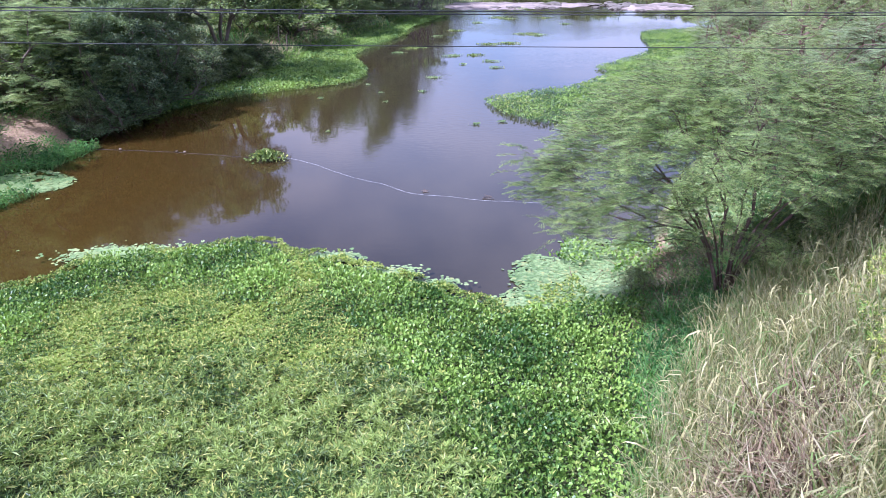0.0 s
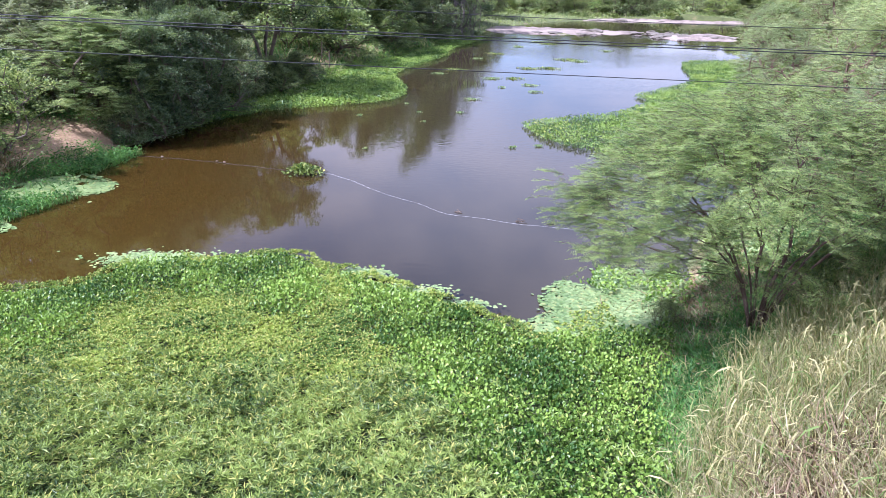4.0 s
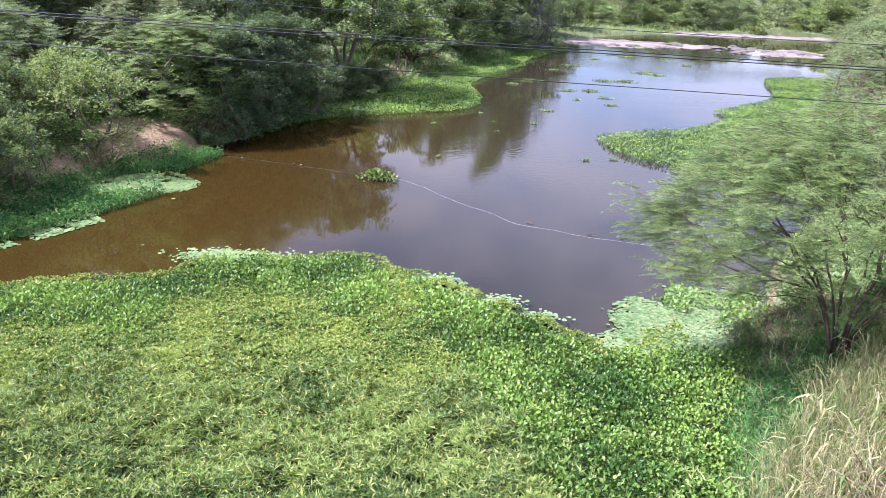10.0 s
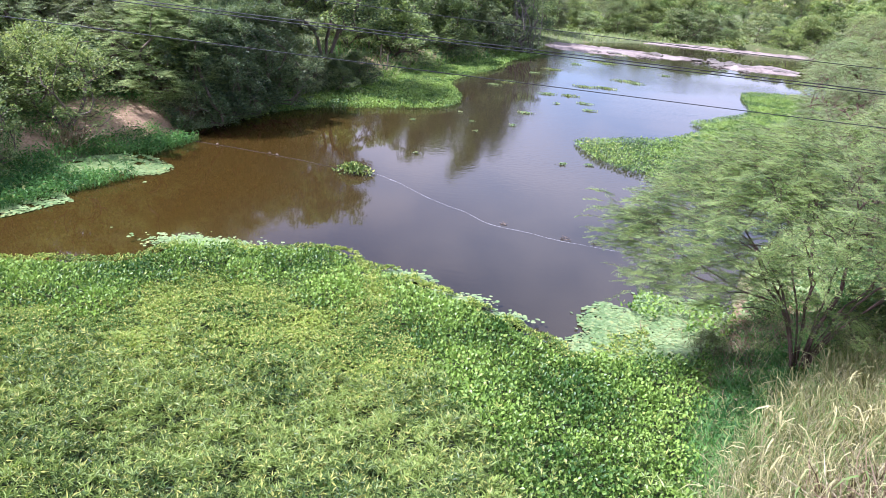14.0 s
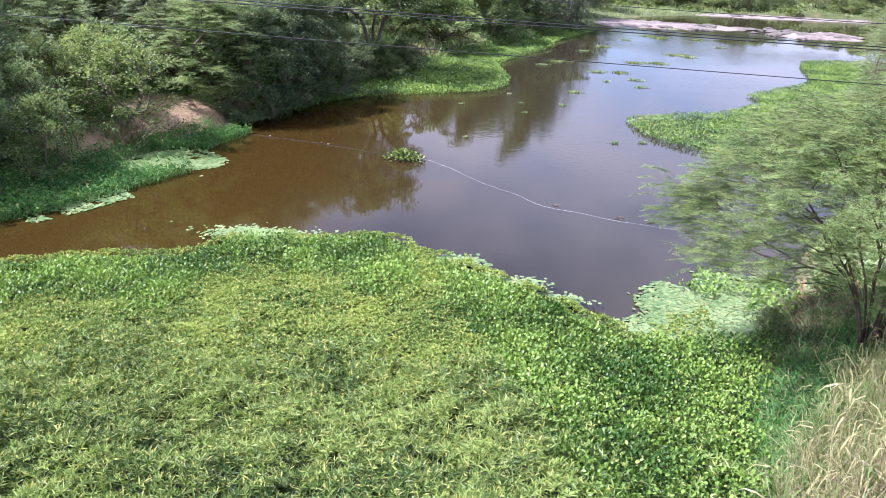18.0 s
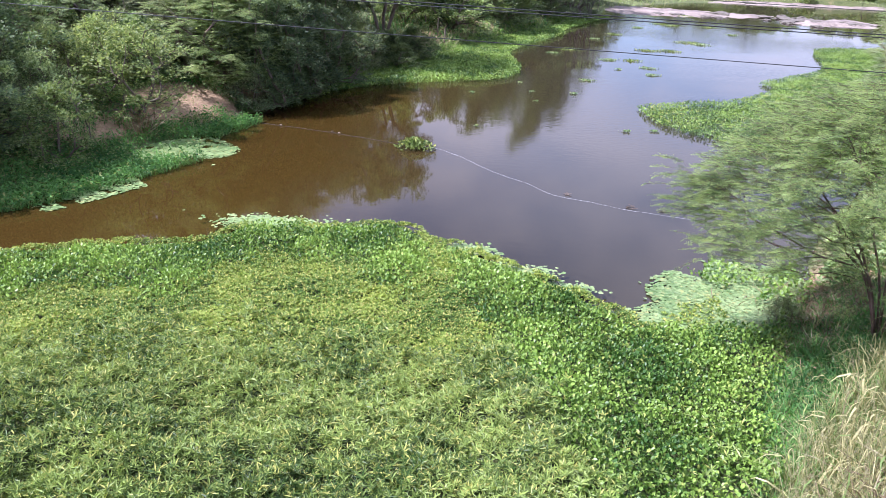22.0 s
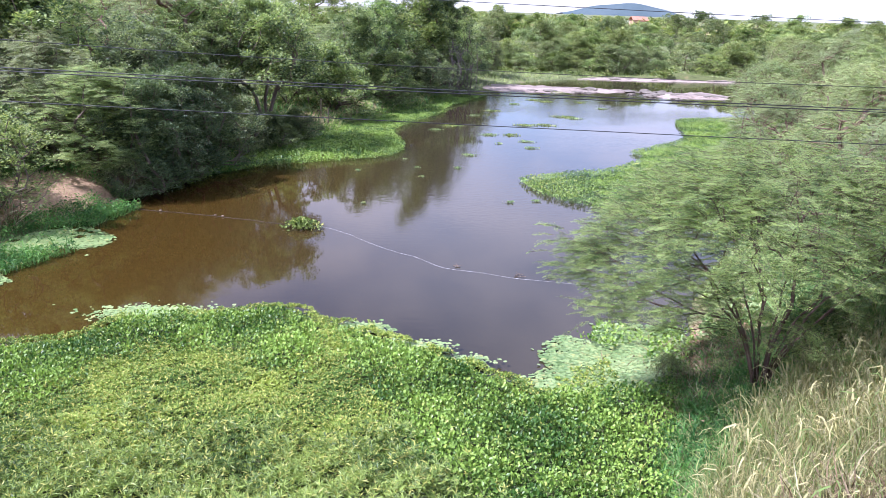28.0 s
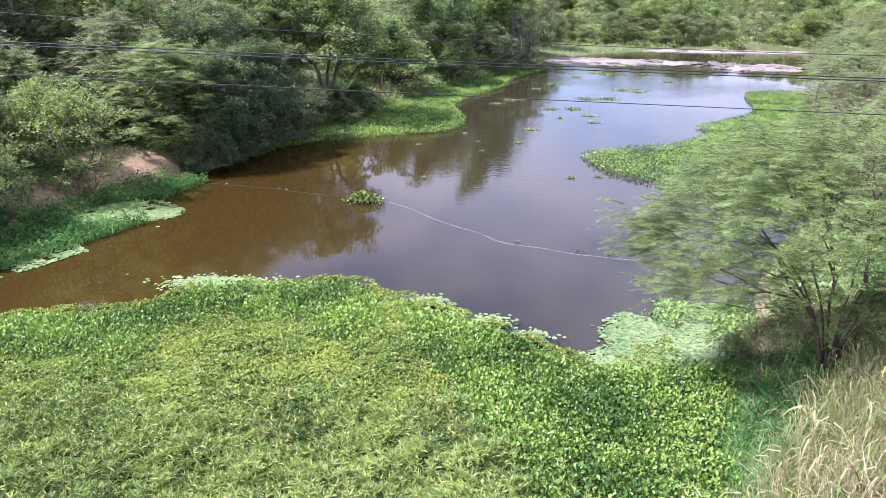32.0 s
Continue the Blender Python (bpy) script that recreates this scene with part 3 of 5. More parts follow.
# pale pads
def pads_on(p, low=0.03, high=0.085, lift=0.0):
    n = len(p)
    pos = np.column_stack([p, lift + rng.uniform(0.008, 0.035, n)])
    return scatter(PAD, pos, spin(n, 0.10), rng.uniform(low, high, n))


lily_gap = lambda q: line_gap(q, np.vstack([LILY, LILY[:1]]))  # noqa: E731
p1 = spots(LILY, 1000, lambda q: rng.random(len(q)) < np.clip(0.25 + lily_gap(q) * 1.6 + 0.5 * waves(q, 0.6), 0, 1) * (waves(q, 0.45, 9) > -0.62))
band = np.vstack([MAT_EDGE * 1.036, MAT_EDGE[::-1] * 0.985])
p2 = spots(band, 240, lambda q: (q[:, 0] > -14) & (waves(q, 0.9, 5) > np.clip((line_gap(q, MAT_EDGE) - 0.15) * 1.4, -0.15, 0.7)) & (rng.random(len(q)) < np.where(q[:, 0] < -7.5, 0.3, 1.0)))
p3 = np.vstack([rng.normal((-6.2, 18.85), (0.62, 0.26), (3000, 2)), rng.normal((-0.95, 18.05), (0.36, 0.16), (800, 2)), rng.normal((0.6, 16.95), (0.33, 0.15), (500, 2)), rng.normal((1.6, 16.15), (0.33, 0.15), (400, 2))])
p4 = spots(np.vstack([LILY, LILY[:1]]) + (-0.25, 0.1), 10)
stuff("pale_water_pads", joined([pads_on(p1, 0.022, 0.06), pads_on(np.vstack([p2, p4]), 0.025, 0.07), pads_on(p3, 0.025, 0.065, 0.11)]), M_PAD, "pale green round pads floating flat along the mat's edge", "water pads")
p = spots(LILY, 170, lambda q: waves(q, 1.1, 8) + 0.35 * (q[:, 0] - 5.8) > 0.1)
n = len(p)
stuff("hyacinth_patch", scatter(SPOON, np.column_stack([p, rng.uniform(0.10, 0.24, n)]), frames(around(n, 10, 70), jitter_up(n, 0.4)), rng.uniform(0.055, 0.09, n)),
      M_HYACINTH, "patch of glossy green hyacinth among pale pads", "water hyacinth")


# ---- grass on the banks ----
def grass(p, base, size, droop, w, lean=0.35, pieces=3):
    n = len(p)
    low, high = size
    t = blade(pieces, droop, w)
    tall = rng.uniform(low, high, n)
    return scatter(t, np.column_stack([p, base]), spin(n, lean), np.column_stack([tall * rng.uniform(0.4, 1.3, n), tall, tall]))


def reeds(p, base, size, w, lean=0.2):
    """Upright leaves that fold over and hang from their upper third."""
    n = len(p)
    yz = np.array([(0, 0), (0.03, 0.36), (0.10, 0.66), (0.24, 0.84), (0.42, 0.80), (0.55, 0.60)])
    ww = w * np.array([0.5, 0.8, 1.0, 0.95, 0.7, 0.05])
    v = np.vstack([np.column_stack([ww, yz]), np.column_stack([-ww, yz])])
    f = np.array([(i, i + 1, 7 + i) for i in range(5)] + [(i, 7 + i, 6 + i) for i in range(5)])
    tall = rng.uniform(*size, n)
    return scatter((v, f), np.column_stack([p, base]), spin(n, lean), np.column_stack([tall * rng.uniform(0.6, 1.3, n), tall * rng.uniform(0.3, 1.3, n), tall]))


DRY_LINE = np.array([(2.6, 5.0), (3.3, 7.4), (4.5, 9.6), (5.4, 10.8), (6.5, 12.1), (8.0, 12.9), (9.4, 13.2), (13, 14.5)])


def dry_side(p):
    """Metres into the dry grass from its lower border."""
    y = np.interp(p[:, 0], DRY_LINE[:, 0], DRY_LINE[:, 1])
    return (y - p[:, 1]) * 0.7 + 0.4 * waves(p, 0.8, 6)


RIGHT_BANK = [(2.4, 4), (2.8, 7), (3.4, 9.5), (4.3, 12.2), (5.0, 14.2), (8.0, 17.4), (11, 20), (22, 20), (22, 2), (10, 2)]
p = spots(RIGHT_BANK, 760, lambda q: (dry_side(q) < 0.35) & (q[:, 0] < 13) & (~shore_fade(q, 1.8) | (q[:, 1] > 14.4)) & (rng.random(len(q)) < np.where(q[:, 1] < 15, 1.0, 0.4)))
stuff("bank_grass", grass(p, np.maximum(height(p), 0.02), (0.12, 0.30), 0.8, 0.05, 0.6, 2), M_GRASS, "soft bright green grass on the river bank", "grass")
p = spots(RIGHT_BANK, 900, lambda q: (dry_side(q) > -0.1) & (q[:, 0] < 15) & (q[:, 1] > 2.5) & (np.hypot(q[:, 0] - 5.35, q[:, 1] - 7.55) > 0.5) & (rng.random(len(q)) < 0.55 + 0.5 * waves(q, 0.9, 9)))
k = len(p) // 3
thin = grass(p[k:], height(p[k:]), (0.40, 0.90), 0.75, 0.0065, 0.32, 3)
stuff("dry_grass", joined([reeds(p[:k], height(p[:k]), (0.40, 0.90), 0.0075, 0.28), thin]), M_DRY, "tall dry straw-coloured grass drooping on the bank", "dry grass")
# brown dead tufts low on the dry bank
p = np.vstack([rng.normal(c, (0.45, 0.35), (420, 2)) for c in ((5.3, 7.6), (5.7, 7.8), (5.0, 7.3), (6.2, 8.6))])
stuff("dead_tufts", grass(p, height(p) + 0.1, (0.35, 0.85), 1.1, 0.022, 0.5, 3), M_DEAD, "brown dead grass tufts fallen over on the bank", "dead grass")
# leafy herbs on the upper bank
p = spots([(7.0, 8.0), (7.6, 10.2), (8.6, 11.0), (11, 11.0), (11, 7), (8, 6.5)], 330, lambda q: waves(q, 0.9, 11) > -0.1)
n = len(p)
stuff("bank_herbs", scatter(rosette(7, 20, w=0.30), np.column_stack([p, height(p) + rng.uniform(0.25, 0.85, n)]), spin(n, 0.5), rng.uniform(0.045, 0.09, n)), M_CREEP, "yellow-green leafy herbs growing through dry grass", "herbs")
p = spots(RIGHT_BANK, 34, lambda q: (dry_side(q) > 0.0) & (q[:, 0] < 15) & (q[:, 1] > 2.5))
stuff("broad_dry_leaves", reeds(p, height(p), (0.5, 0.95), 0.016, 0.25), M_DRY, "broad pale dry leaves of tall bank grass", "dry grass")
p = spots(LILY, 200, lambda q: (waves(q, 0.8, 4) + 0.5 * (15.6 - q[:, 1]) > 0.15))
stuff("creeping_fringe", scatter(SPRIG, np.column_stack([p, rng.uniform(0.02, 0.07, len(p))]), spin(len(p), 0.35), rng.uniform(0.04, 0.08, len(p))), M_CREEP, "yellow-green weed creeping over the pale pads", "water weed")
p = spots(RIGHT_BANK, 44, lambda q: (dry_side(q) > 0.2) & (q[:, 0] < 15) & (q[:, 1] > 2.5))
n = len(p)
tops = np.column_stack([p, height(p)])
lean_, tall_ = spin(n, 0.25), rng.uniform(0.9, 1.35, n)
st = scatter(blade(3, 0.25, 0.005), tops, lean_, tall_)
u = rng.uniform(0.72, 1.0, (n, 16))
ears = np.stack([0 * u, 0.25 * u**1.8, u - 0.0875 * u**2.5], -1) * tall_[:, None, None]
ears = np.einsum("nij,nkj->nki", lean_, ears).reshape(-1, 3) + np.repeat(tops, 16, 0)
st = joined([st, scatter(leaf2(1.0, 0.22, 0.05), ears, frames(around(len(ears), 10, 80), jitter_up(len(ears), 0.5)), rng.uniform(0.025, 0.06, len(ears)))])
stuff("grass_stalks", st, M_SEED, "thin dry grass stalks with faded seed heads", "grass stalks")


# ---- trees ----
def tubes(pos, parent, rad, sides):
    """Tapered limbs from a skeleton of nodes."""
    kid = np.where(parent >= 0)[0]
    a, b = pos[parent[kid]], pos[kid]
    way = b - a + 1e-6
    turn = frames(way, np.tile([[0.31, 0.17, 0.93]], (len(kid), 1)))
    ang = np.arange(sides) * 2 * np.pi / sides
    ring = np.stack([np.cos(ang), np.zeros(sides), np.sin(ang)], -1)
    low = np.einsum("nij,kj->nki", turn, ring)
    v = np.concatenate([a[:, None] + low * rad[parent[kid], None, None].clip(max=(rad[kid] * 1.35)[:, None, None]), b[:, None] + low * rad[kid, None, None]], 1)
    k = np.arange(sides)
    quad = np.stack([k, (k + 1) % sides, sides + (k + 1) % sides, sides + k], -1)
    f = quad[None] + (np.arange(len(kid)) * 2 * sides)[:, None, None]
    return v.reshape(-1, 3), f.reshape(-1, 4)


def grow(stems, ends, step, sag=0.1):
    """A skeleton: stems (lists of points) and a limb from the nearest fitting node to every end."""
    pos, parent, run = [], [], []
    for s in stems:
        for k, q in enumerate(s):
            pos.append(np.array(q, float))
            parent.append(len(pos) - 2 if k else -1)
            run.append(0.0 if not k else run[-1] + np.linalg.norm(pos[-1] - pos[-2]))
    pos, parent, run = list(pos), list(parent), list(run)
    first = len(stems[0]) // 2
    hub = np.mean([s[-1] for s in stems], 0)
    tips = []
    for e in ends[np.argsort(np.linalg.norm(ends - hub, axis=1))]:
        arr = np.array(pos)
        off = e - arr
        gap = np.linalg.norm(off, axis=1)
        cost = gap + 0.35 * np.array(run) + 2.0 * np.maximum(0, -off[:, 2]) * 0.6
        cost[:first] += 3
        j = int(np.argmin(cost))
        n = max(2, int(gap[j] / step))
        back = arr[j] - arr[parent[j]] if parent[j] >= 0 else np.array([0, 0, 1.0])
        mid = arr[j] + 0.45 * off[j] + 0.25 * gap[j] * back / (np.linalg.norm(back) + 1e-6) + rng.normal(0, 0.05 * gap[j], 3)
        last = j
        for u in np.linspace(0, 1, n + 1)[1:]:
            q = (1 - u) ** 2 * arr[j] + 2 * u * (1 - u) * mid + u * u * e
            pos.append(q)
            parent.append(last)
            run.append(run[last] + np.linalg.norm(q - pos[last]))
            last = len(pos) - 1
        tips.append(last)
    pos, parent = np.array(pos), np.array(parent)
    load = np.zeros(len(pos))
    load[tips] = 1
    for k in range(len(pos) - 1, -1, -1):
        if parent[k] >= 0:
            load[parent[k]] += load[k]
    return pos, parent, load, np.array(tips)


def dome(n, r, zlow, zhigh, hollow=0.55, lumps=5, lump=0.25):
    """Crown ends: points in a lumpy dome, mostly near its skin."""
    d = around(n, -20, 90)
    c = around(lumps, 0, 70)
    bump = 1 + lump * (2.2 * np.exp(-4 * (1 - d @ c.T)).max(1) - 1)
    rr = rng.uniform(hollow, 1, n) ** 0.6 * bump
    x = d * rr[:, None]
    return np.column_stack([x[:, :2] * r, zlow + (zhigh - zlow) * np.clip(x[:, 2] * 0.85 + 0.15, 0, 1.25)])


LEAF = leaf2(1.0, 0.55, 0.10)


def plume():
    """A feathery twig: a stalk with pairs of fine leaflets."""
    parts = []
    for k in range(3):
        for s in (-1, 1):
            y = 0.10 + 0.30 * k
            l = 0.38 * (1 - 0.08 * k)
            v = np.array([(0, y, -0.12 * y * y), (s * l, y + 0.15, -0.05), (s * l * 0.55, y - 0.03, 0.01)])
            parts.append((v, np.array([(0, 1, 2)])))
    return joined(parts)


PLUME = plume()


def fronds(start, way, length, k, size, droop=0.16):
    """Flat drooping sprays: fine leaves left and right along thin twigs."""
    n = len(start)
    way = way / (np.linalg.norm(way, axis=1, keepdims=True) + 1e-9)
    u = np.linspace(0.12, 1, k)
    run = (length[:, None] * u)[..., None]
    pos = start[:, None] + way[:, None] * run - np.array([0, 0, 1.0]) * droop * run**2 / (length.mean() + 1e-9)
    side = np.cross(way, np.array([0, 0, 1.0]))
    side /= np.linalg.norm(side, axis=1, keepdims=True) + 1e-9
    sign = np.where(np.arange(k) % 2, 1.0, -1.0)[None, :, None]
    lead = way[:, None] * 0.6 + side[:, None] * sign * 0.85 + rng.normal(0, 0.15, (n, k, 3))
    leaf = scatter(PLUME, pos.reshape(-1, 3), frames(lead.reshape(-1, 3), jitter_up(n * k, 0.25)), rng.uniform(0.7, 1.25, n * k) * size)
    line = np.concatenate([start[:, None], pos[:, k // 2 : k // 2 + 1], pos[:, -1:]], 1)
    w = 0.0045 * side[:, None] * np.array([1.0, 0.7, 0.2])[None, :, None]
    h = np.array([0, 0, -0.006])
    v = np.concatenate([line - w, line + w, line + h], 1)
    f = np.array([(0, 1, 4), (0, 4, 3), (1, 2, 5), (1, 5, 4), (3, 4, 7), (3, 7, 6), (4, 5, 8), (4, 8, 7), (6, 7, 1), (6, 1, 0), (7, 8, 2), (7, 2, 1)])
    twig = v.reshape(-1, 3), (f[None] + (np.arange(n) * 9)[:, None, None]).reshape(-1, 3)
    return leaf, twig


def tree_meshes(name, r, zlow, zhigh, ends, leaves, size, template, leaf_mat, bark, stems=1, step=0.7, spread=0.34, flat=0.7, trunk_r=0.013, hollow=0.5, lump=0.25, crown=None, sides=4, lean=(0, 0), fan=0.28, stem_top=0.0, spray=None, inner=0, stem_lines=None):
    """The trunk and crown of one tree round the origin."""
    e = dome(ends, r, zlow, zhigh, hollow, lumps=7, lump=lump) if crown is None else crown
    e = e + np.array([lean[0], lean[1], 0]) * np.clip(e[:, 2:] / zhigh, 0, 1)
    st = []
    for k in range(stems):
        a = 2 * np.pi * k / stems + rng.uniform(0, 1)
        o = 0.14 if stems > 6 else 0.05 * (stems > 1)
        top = np.array([np.cos(a), np.sin(a), 0]) * (fan * r if stems > 1 else 0.05 * r)
        base = np.array([np.cos(a) * o, np.sin(a) * o, -0.15])
        z1 = (zlow * 0.75 + 0.3) if not stem_top else stem_top * rng.uniform(0.8, 1.1)
        st.append([base + (top * u**1.7 + np.array([0, 0, z1 * u + 0.15 * u])) + (rng.normal(0, 0.03, 3) if u else 0) for u in np.linspace(0, 1, 6)])
    pos, parent, load, tips = grow(stem_lines or st, e, step)
    rad = trunk_r * np.maximum(load, 0.6) ** 0.5
    tv, tf = tubes(pos, parent, rad, sides)
    if spray:
        length, k, per = spray
        at = np.repeat(pos[tips], per, 0)
        pre = np.repeat(pos[parent[tips]], per, 0)
        n = len(at)
        grown = at - pre
        grown /= np.linalg.norm(grown, axis=1, keepdims=True) + 1e-9
        out = at * [1, 1, 0]
        out /= np.linalg.norm(out, axis=1, keepdims=True) + 1e-6
        way = (0.6 * out + 0.7 * grown + rng.normal(0, 0.55, (n, 3))) * [1, 1, 0.35] + [0, 0, 0.10]
        start = at + (pre - at) * rng.random((n, 1)) + rng.normal(0, spread * 0.35, (n, 3))
        leaf, twig = fronds(start, way, rng.uniform(0.6, 1.3, n) * length, k, size)
        geo = leaf
        limbs = joined([(tv, np.concatenate([tf[:, [0, 1, 2]], tf[:, [0, 2, 3]]])), twig])
        trunk = mesh_from(name + "_trunk", *limbs, bark, True)
    else:
        per = leaves // len(tips)
        at = np.repeat(pos[tips], per, 0)
        pre = np.repeat(pos[parent[tips]], per, 0)
        n = len(at)
        d = around(n, -35, 90)
        big = np.repeat(rng.uniform(0.6, 1.35, len(tips)), per)[:, None]
        c = at + (pre - at) * (0.35 * rng.random((n, 1))) + d * (rng.random((n, 1)) ** 0.4) * spread * 1.7 * big * np.array([1, 1, flat])
        out = c - np.array([0, 0, zlow])
        out /= np.linalg.norm(out, axis=1, keepdims=True) + 1e-6
        way = d * [1, 1, 0.2] + out * 0.5 + rng.normal(0, 0.5, (n, 3)) * [1, 1, 0.4]
        up = 0.5 * d + 0.3 * out + 1.1 * jitter_up(n, 0.35)
        geo = scatter(template, c, frames(way, up), rng.uniform(0.55, 1.45, n) * size)
        trunk = mesh_from(name + "_trunk", tv, tf, bark, True)
    if inner:
        # extra leaves deep in the crown, added to block light through it
        mid = np.array([0, 0, 0.5 * (zlow + zhigh)])
        q = mid + (pos[rng.choice(tips, inner)] - mid) * rng.uniform(0.25, 0.65, (inner, 1)) + rng.normal(0, 0.2, (inner, 3))
        geo = joined([geo, scatter(LEAF, q, frames(around(inner, -40, 40), jitter_up(inner, 0.6)), rng.uniform(1.1, 1.6, inner) * 0.17)])
    return trunk, mesh_from(name + "_crown", *geo, leaf_mat)


def tree(meshes, at, size, turn, label, category, group, name="tree"):
    x, y = at
    z = float(height(np.array([[x, y]]))[0]) - 0.05
    ob = thing(name, label, category, group)
    ob.matrix_basis = pose(x, y, max(z, 0.0), 0, 0, turn) @ Matrix.Diagonal((*size, 1))
    part("trunk", meshes[0], ob)
    part("crown", meshes[1], ob)
    return ob


# the feathery tree on the near bank
MESQ_AT = np.array([7.4, 13.6])
n = 900
ang, rho = rng.uniform(0, 2 * np.pi, n), rng.random(n) ** 0.5
lob = 1 + 0.10 * np.sin(3 * ang + 1) + 0.08 * np.sin(7 * ang) + 0.05 * np.sin(11 * ang + 2)
roof = 2.9 + 2.0 * np.sqrt(1 - rho**2)
under = 2.20 + 0.7 * (1 - rho) + 0.75 * np.maximum(0, -np.sin(ang) + 0.3 * np.cos(ang)) * rho + 0.3 * np.maximum(0, -np.cos(ang)) * rho
mesq = np.column_stack([3.55 * np.cos(ang) * rho * lob - 0.30, 2.55 * np.sin(ang) * rho * lob + 0.2, roof - (roof - under) * rng.random(n) ** 2.0])
mesq[:, 2] -= 0.30 * np.maximum(0, -mesq[:, 0] - 0.8)
low_tips = np.array([(-3.5, -0.1, 1.7), (-4.2, 0.6, 2.9), (-3.0, 0.2, 1.5), (-2.9, 1.2, 1.9), (-3.4, 1.4, 2.4), (-2.4, -0.4, 1.5), (-3.8, 0.3, 2.4), (-4.0, 0.9, 3.0), (-3.3, 0.7, 1.6)])
left_side = np.column_stack([rng.uniform(-4.0, -1.8, 24), rng.uniform(-0.9, 1.3, 24), rng.choice([1.75, 2.7], 24) + rng.normal(0, 0.08, 24)])
turn = rng.uniform(0, 2 * np.pi, 70)
low_twigs = np.column_stack([np.cos(turn) * rng.uniform(0.4, 2.0, 70), np.sin(turn) * rng.uniform(0.4, 1.6, 70), rng.uniform(1.0, 2.4, 70)])
mesq = np.vstack([mesq, low_tips, left_side, low_twigs])
arms = []
for k in range(15):
    a, reach, tall = 2 * np.pi * k / 15 + rng.uniform(-0.2, 0.2), rng.uniform(0.7, 2.5), rng.uniform(2.7, 4.0)
    out = np.array([np.cos(a), np.sin(a), 0])
    wob = rng.normal(0, 0.09, (9, 3)) * np.linspace(0, 1, 9)[:, None]
    arms.append([out * (0.10 + reach * u**1.6) + [0, 0, -0.15 + tall * u**0.9] + w for u, w in zip(np.linspace(0, 1, 9), wob)])
near_tree = tree_meshes("mesquite", 3.8, 1.6, 5.2, 0, 0, 0.110, PLUME, M_LEAF_M, M_BARK_DUSK, stems=13, step=0.35, spread=0.22, fan=0.30, stem_top=1.9, trunk_r=0.0027, crown=mesq, sides=6, spray=(0.50, 13, 5), stem_lines=arms)
tree(near_tree, MESQ_AT, (1, 1, 1), 0, "feathery green thorn tree with several reddish stems on the bank", "tree", "", "thorn_tree")

# kinds of trees for the woods
KIND = {
    "dark": tree_meshes("dark", 3.2, 1.2, 6.4, 190, 24000, 0.155, LEAF, M_LEAF_A, M_BARK, stems=3, spread=0.30, lump=0.35, inner=2600),
    "dark2": tree_meshes("dark2", 3.0, 1.6, 7.2, 190, 24000, 0.155, LEAF, M_LEAF_A, M_BARK, stems=2, spread=0.30, lump=0.4, inner=2600),
    "light": tree_meshes("light", 3.0, 0.9, 5.4, 210, 0, 0.21, PLUME, M_LEAF_B, M_BARK, stems=4, spread=0.34, lump=0.28, spray=(0.70, 11, 9), inner=1500),
    "feather": tree_meshes("feather", 3.4, 1.6, 5.0, 190, 0, 0.20, PLUME, M_LEAF_C, M_BARK_RED, stems=5, spread=0.36, hollow=0.6, spray=(0.80, 11, 6)),
    "shrub": tree_meshes("shrub", 1.4, 0.3, 2.6, 110, 8000, 0.085, LEAF, M_LEAF_B, M_BARK, stems=3, spread=0.20, flat=0.7, step=0.4, trunk_r=0.008),
    "bushy": tree_meshes("bushy", 2.6, 0.2, 3.6, 160, 18000, 0.145, LEAF, M_LEAF_A, M_BARK, stems=4, spread=0.28, lump=0.35, inner=2600),
}
KIND["high"] = tree_meshes("high", 3.1, 3.2, 6.9, 190, 20000, 0.15, LEAF, M_LEAF_A, M_BARK, stems=3, spread=0.30, lump=0.35, inner=2200, fan=0.2)
KIND["fine"] = tree_meshes("fine", 3.2, 0.4, 6.0, 220, 24000, 0.15, LEAF, M_LEAF_SHADE, M_BARK, stems=3, spread=0.30, lump=0.35, inner=3000)
KIND["far_light"] = tree_meshes("far_light", 3.2, 1.2, 5.0, 110, 6500, 0.24, LEAF, M_FAR_HAZE, M_BARK, stems=3, spread=0.40, flat=0.5)
KIND["far_pale"] = tree_meshes("far_pale", 3.6, 1.4, 4.4, 110, 6500, 0.22, LEAF, M_LEAF_C, M_BARK, stems=4, spread=0.40, flat=0.35)
KIND["far_round"] = tree_meshes("far_round", 3.0, 0.6, 5.4, 110, 7000, 0.22, LEAF, M_FAR_HAZE, M_BARK, stems=2, spread=0.45, lump=0.35)
LABELS = {
    "fine": "tree with fine dense leaves, shade put into their green",
    "dark": "dark green broad-leaved tree with a dense crown",
    "dark2": "tall dark green tree with an uneven crown",
    "light": "light green bushy tree lit by the sun",
    "high": "broad-leaved tree with bare stems under a high crown",
    "feather": "feathery pale green thorn tree with a spreading crown",
    "shrub": "young light green shrub on the bare bank",
    "bushy": "dense dark bush hanging over the water's edge",
}
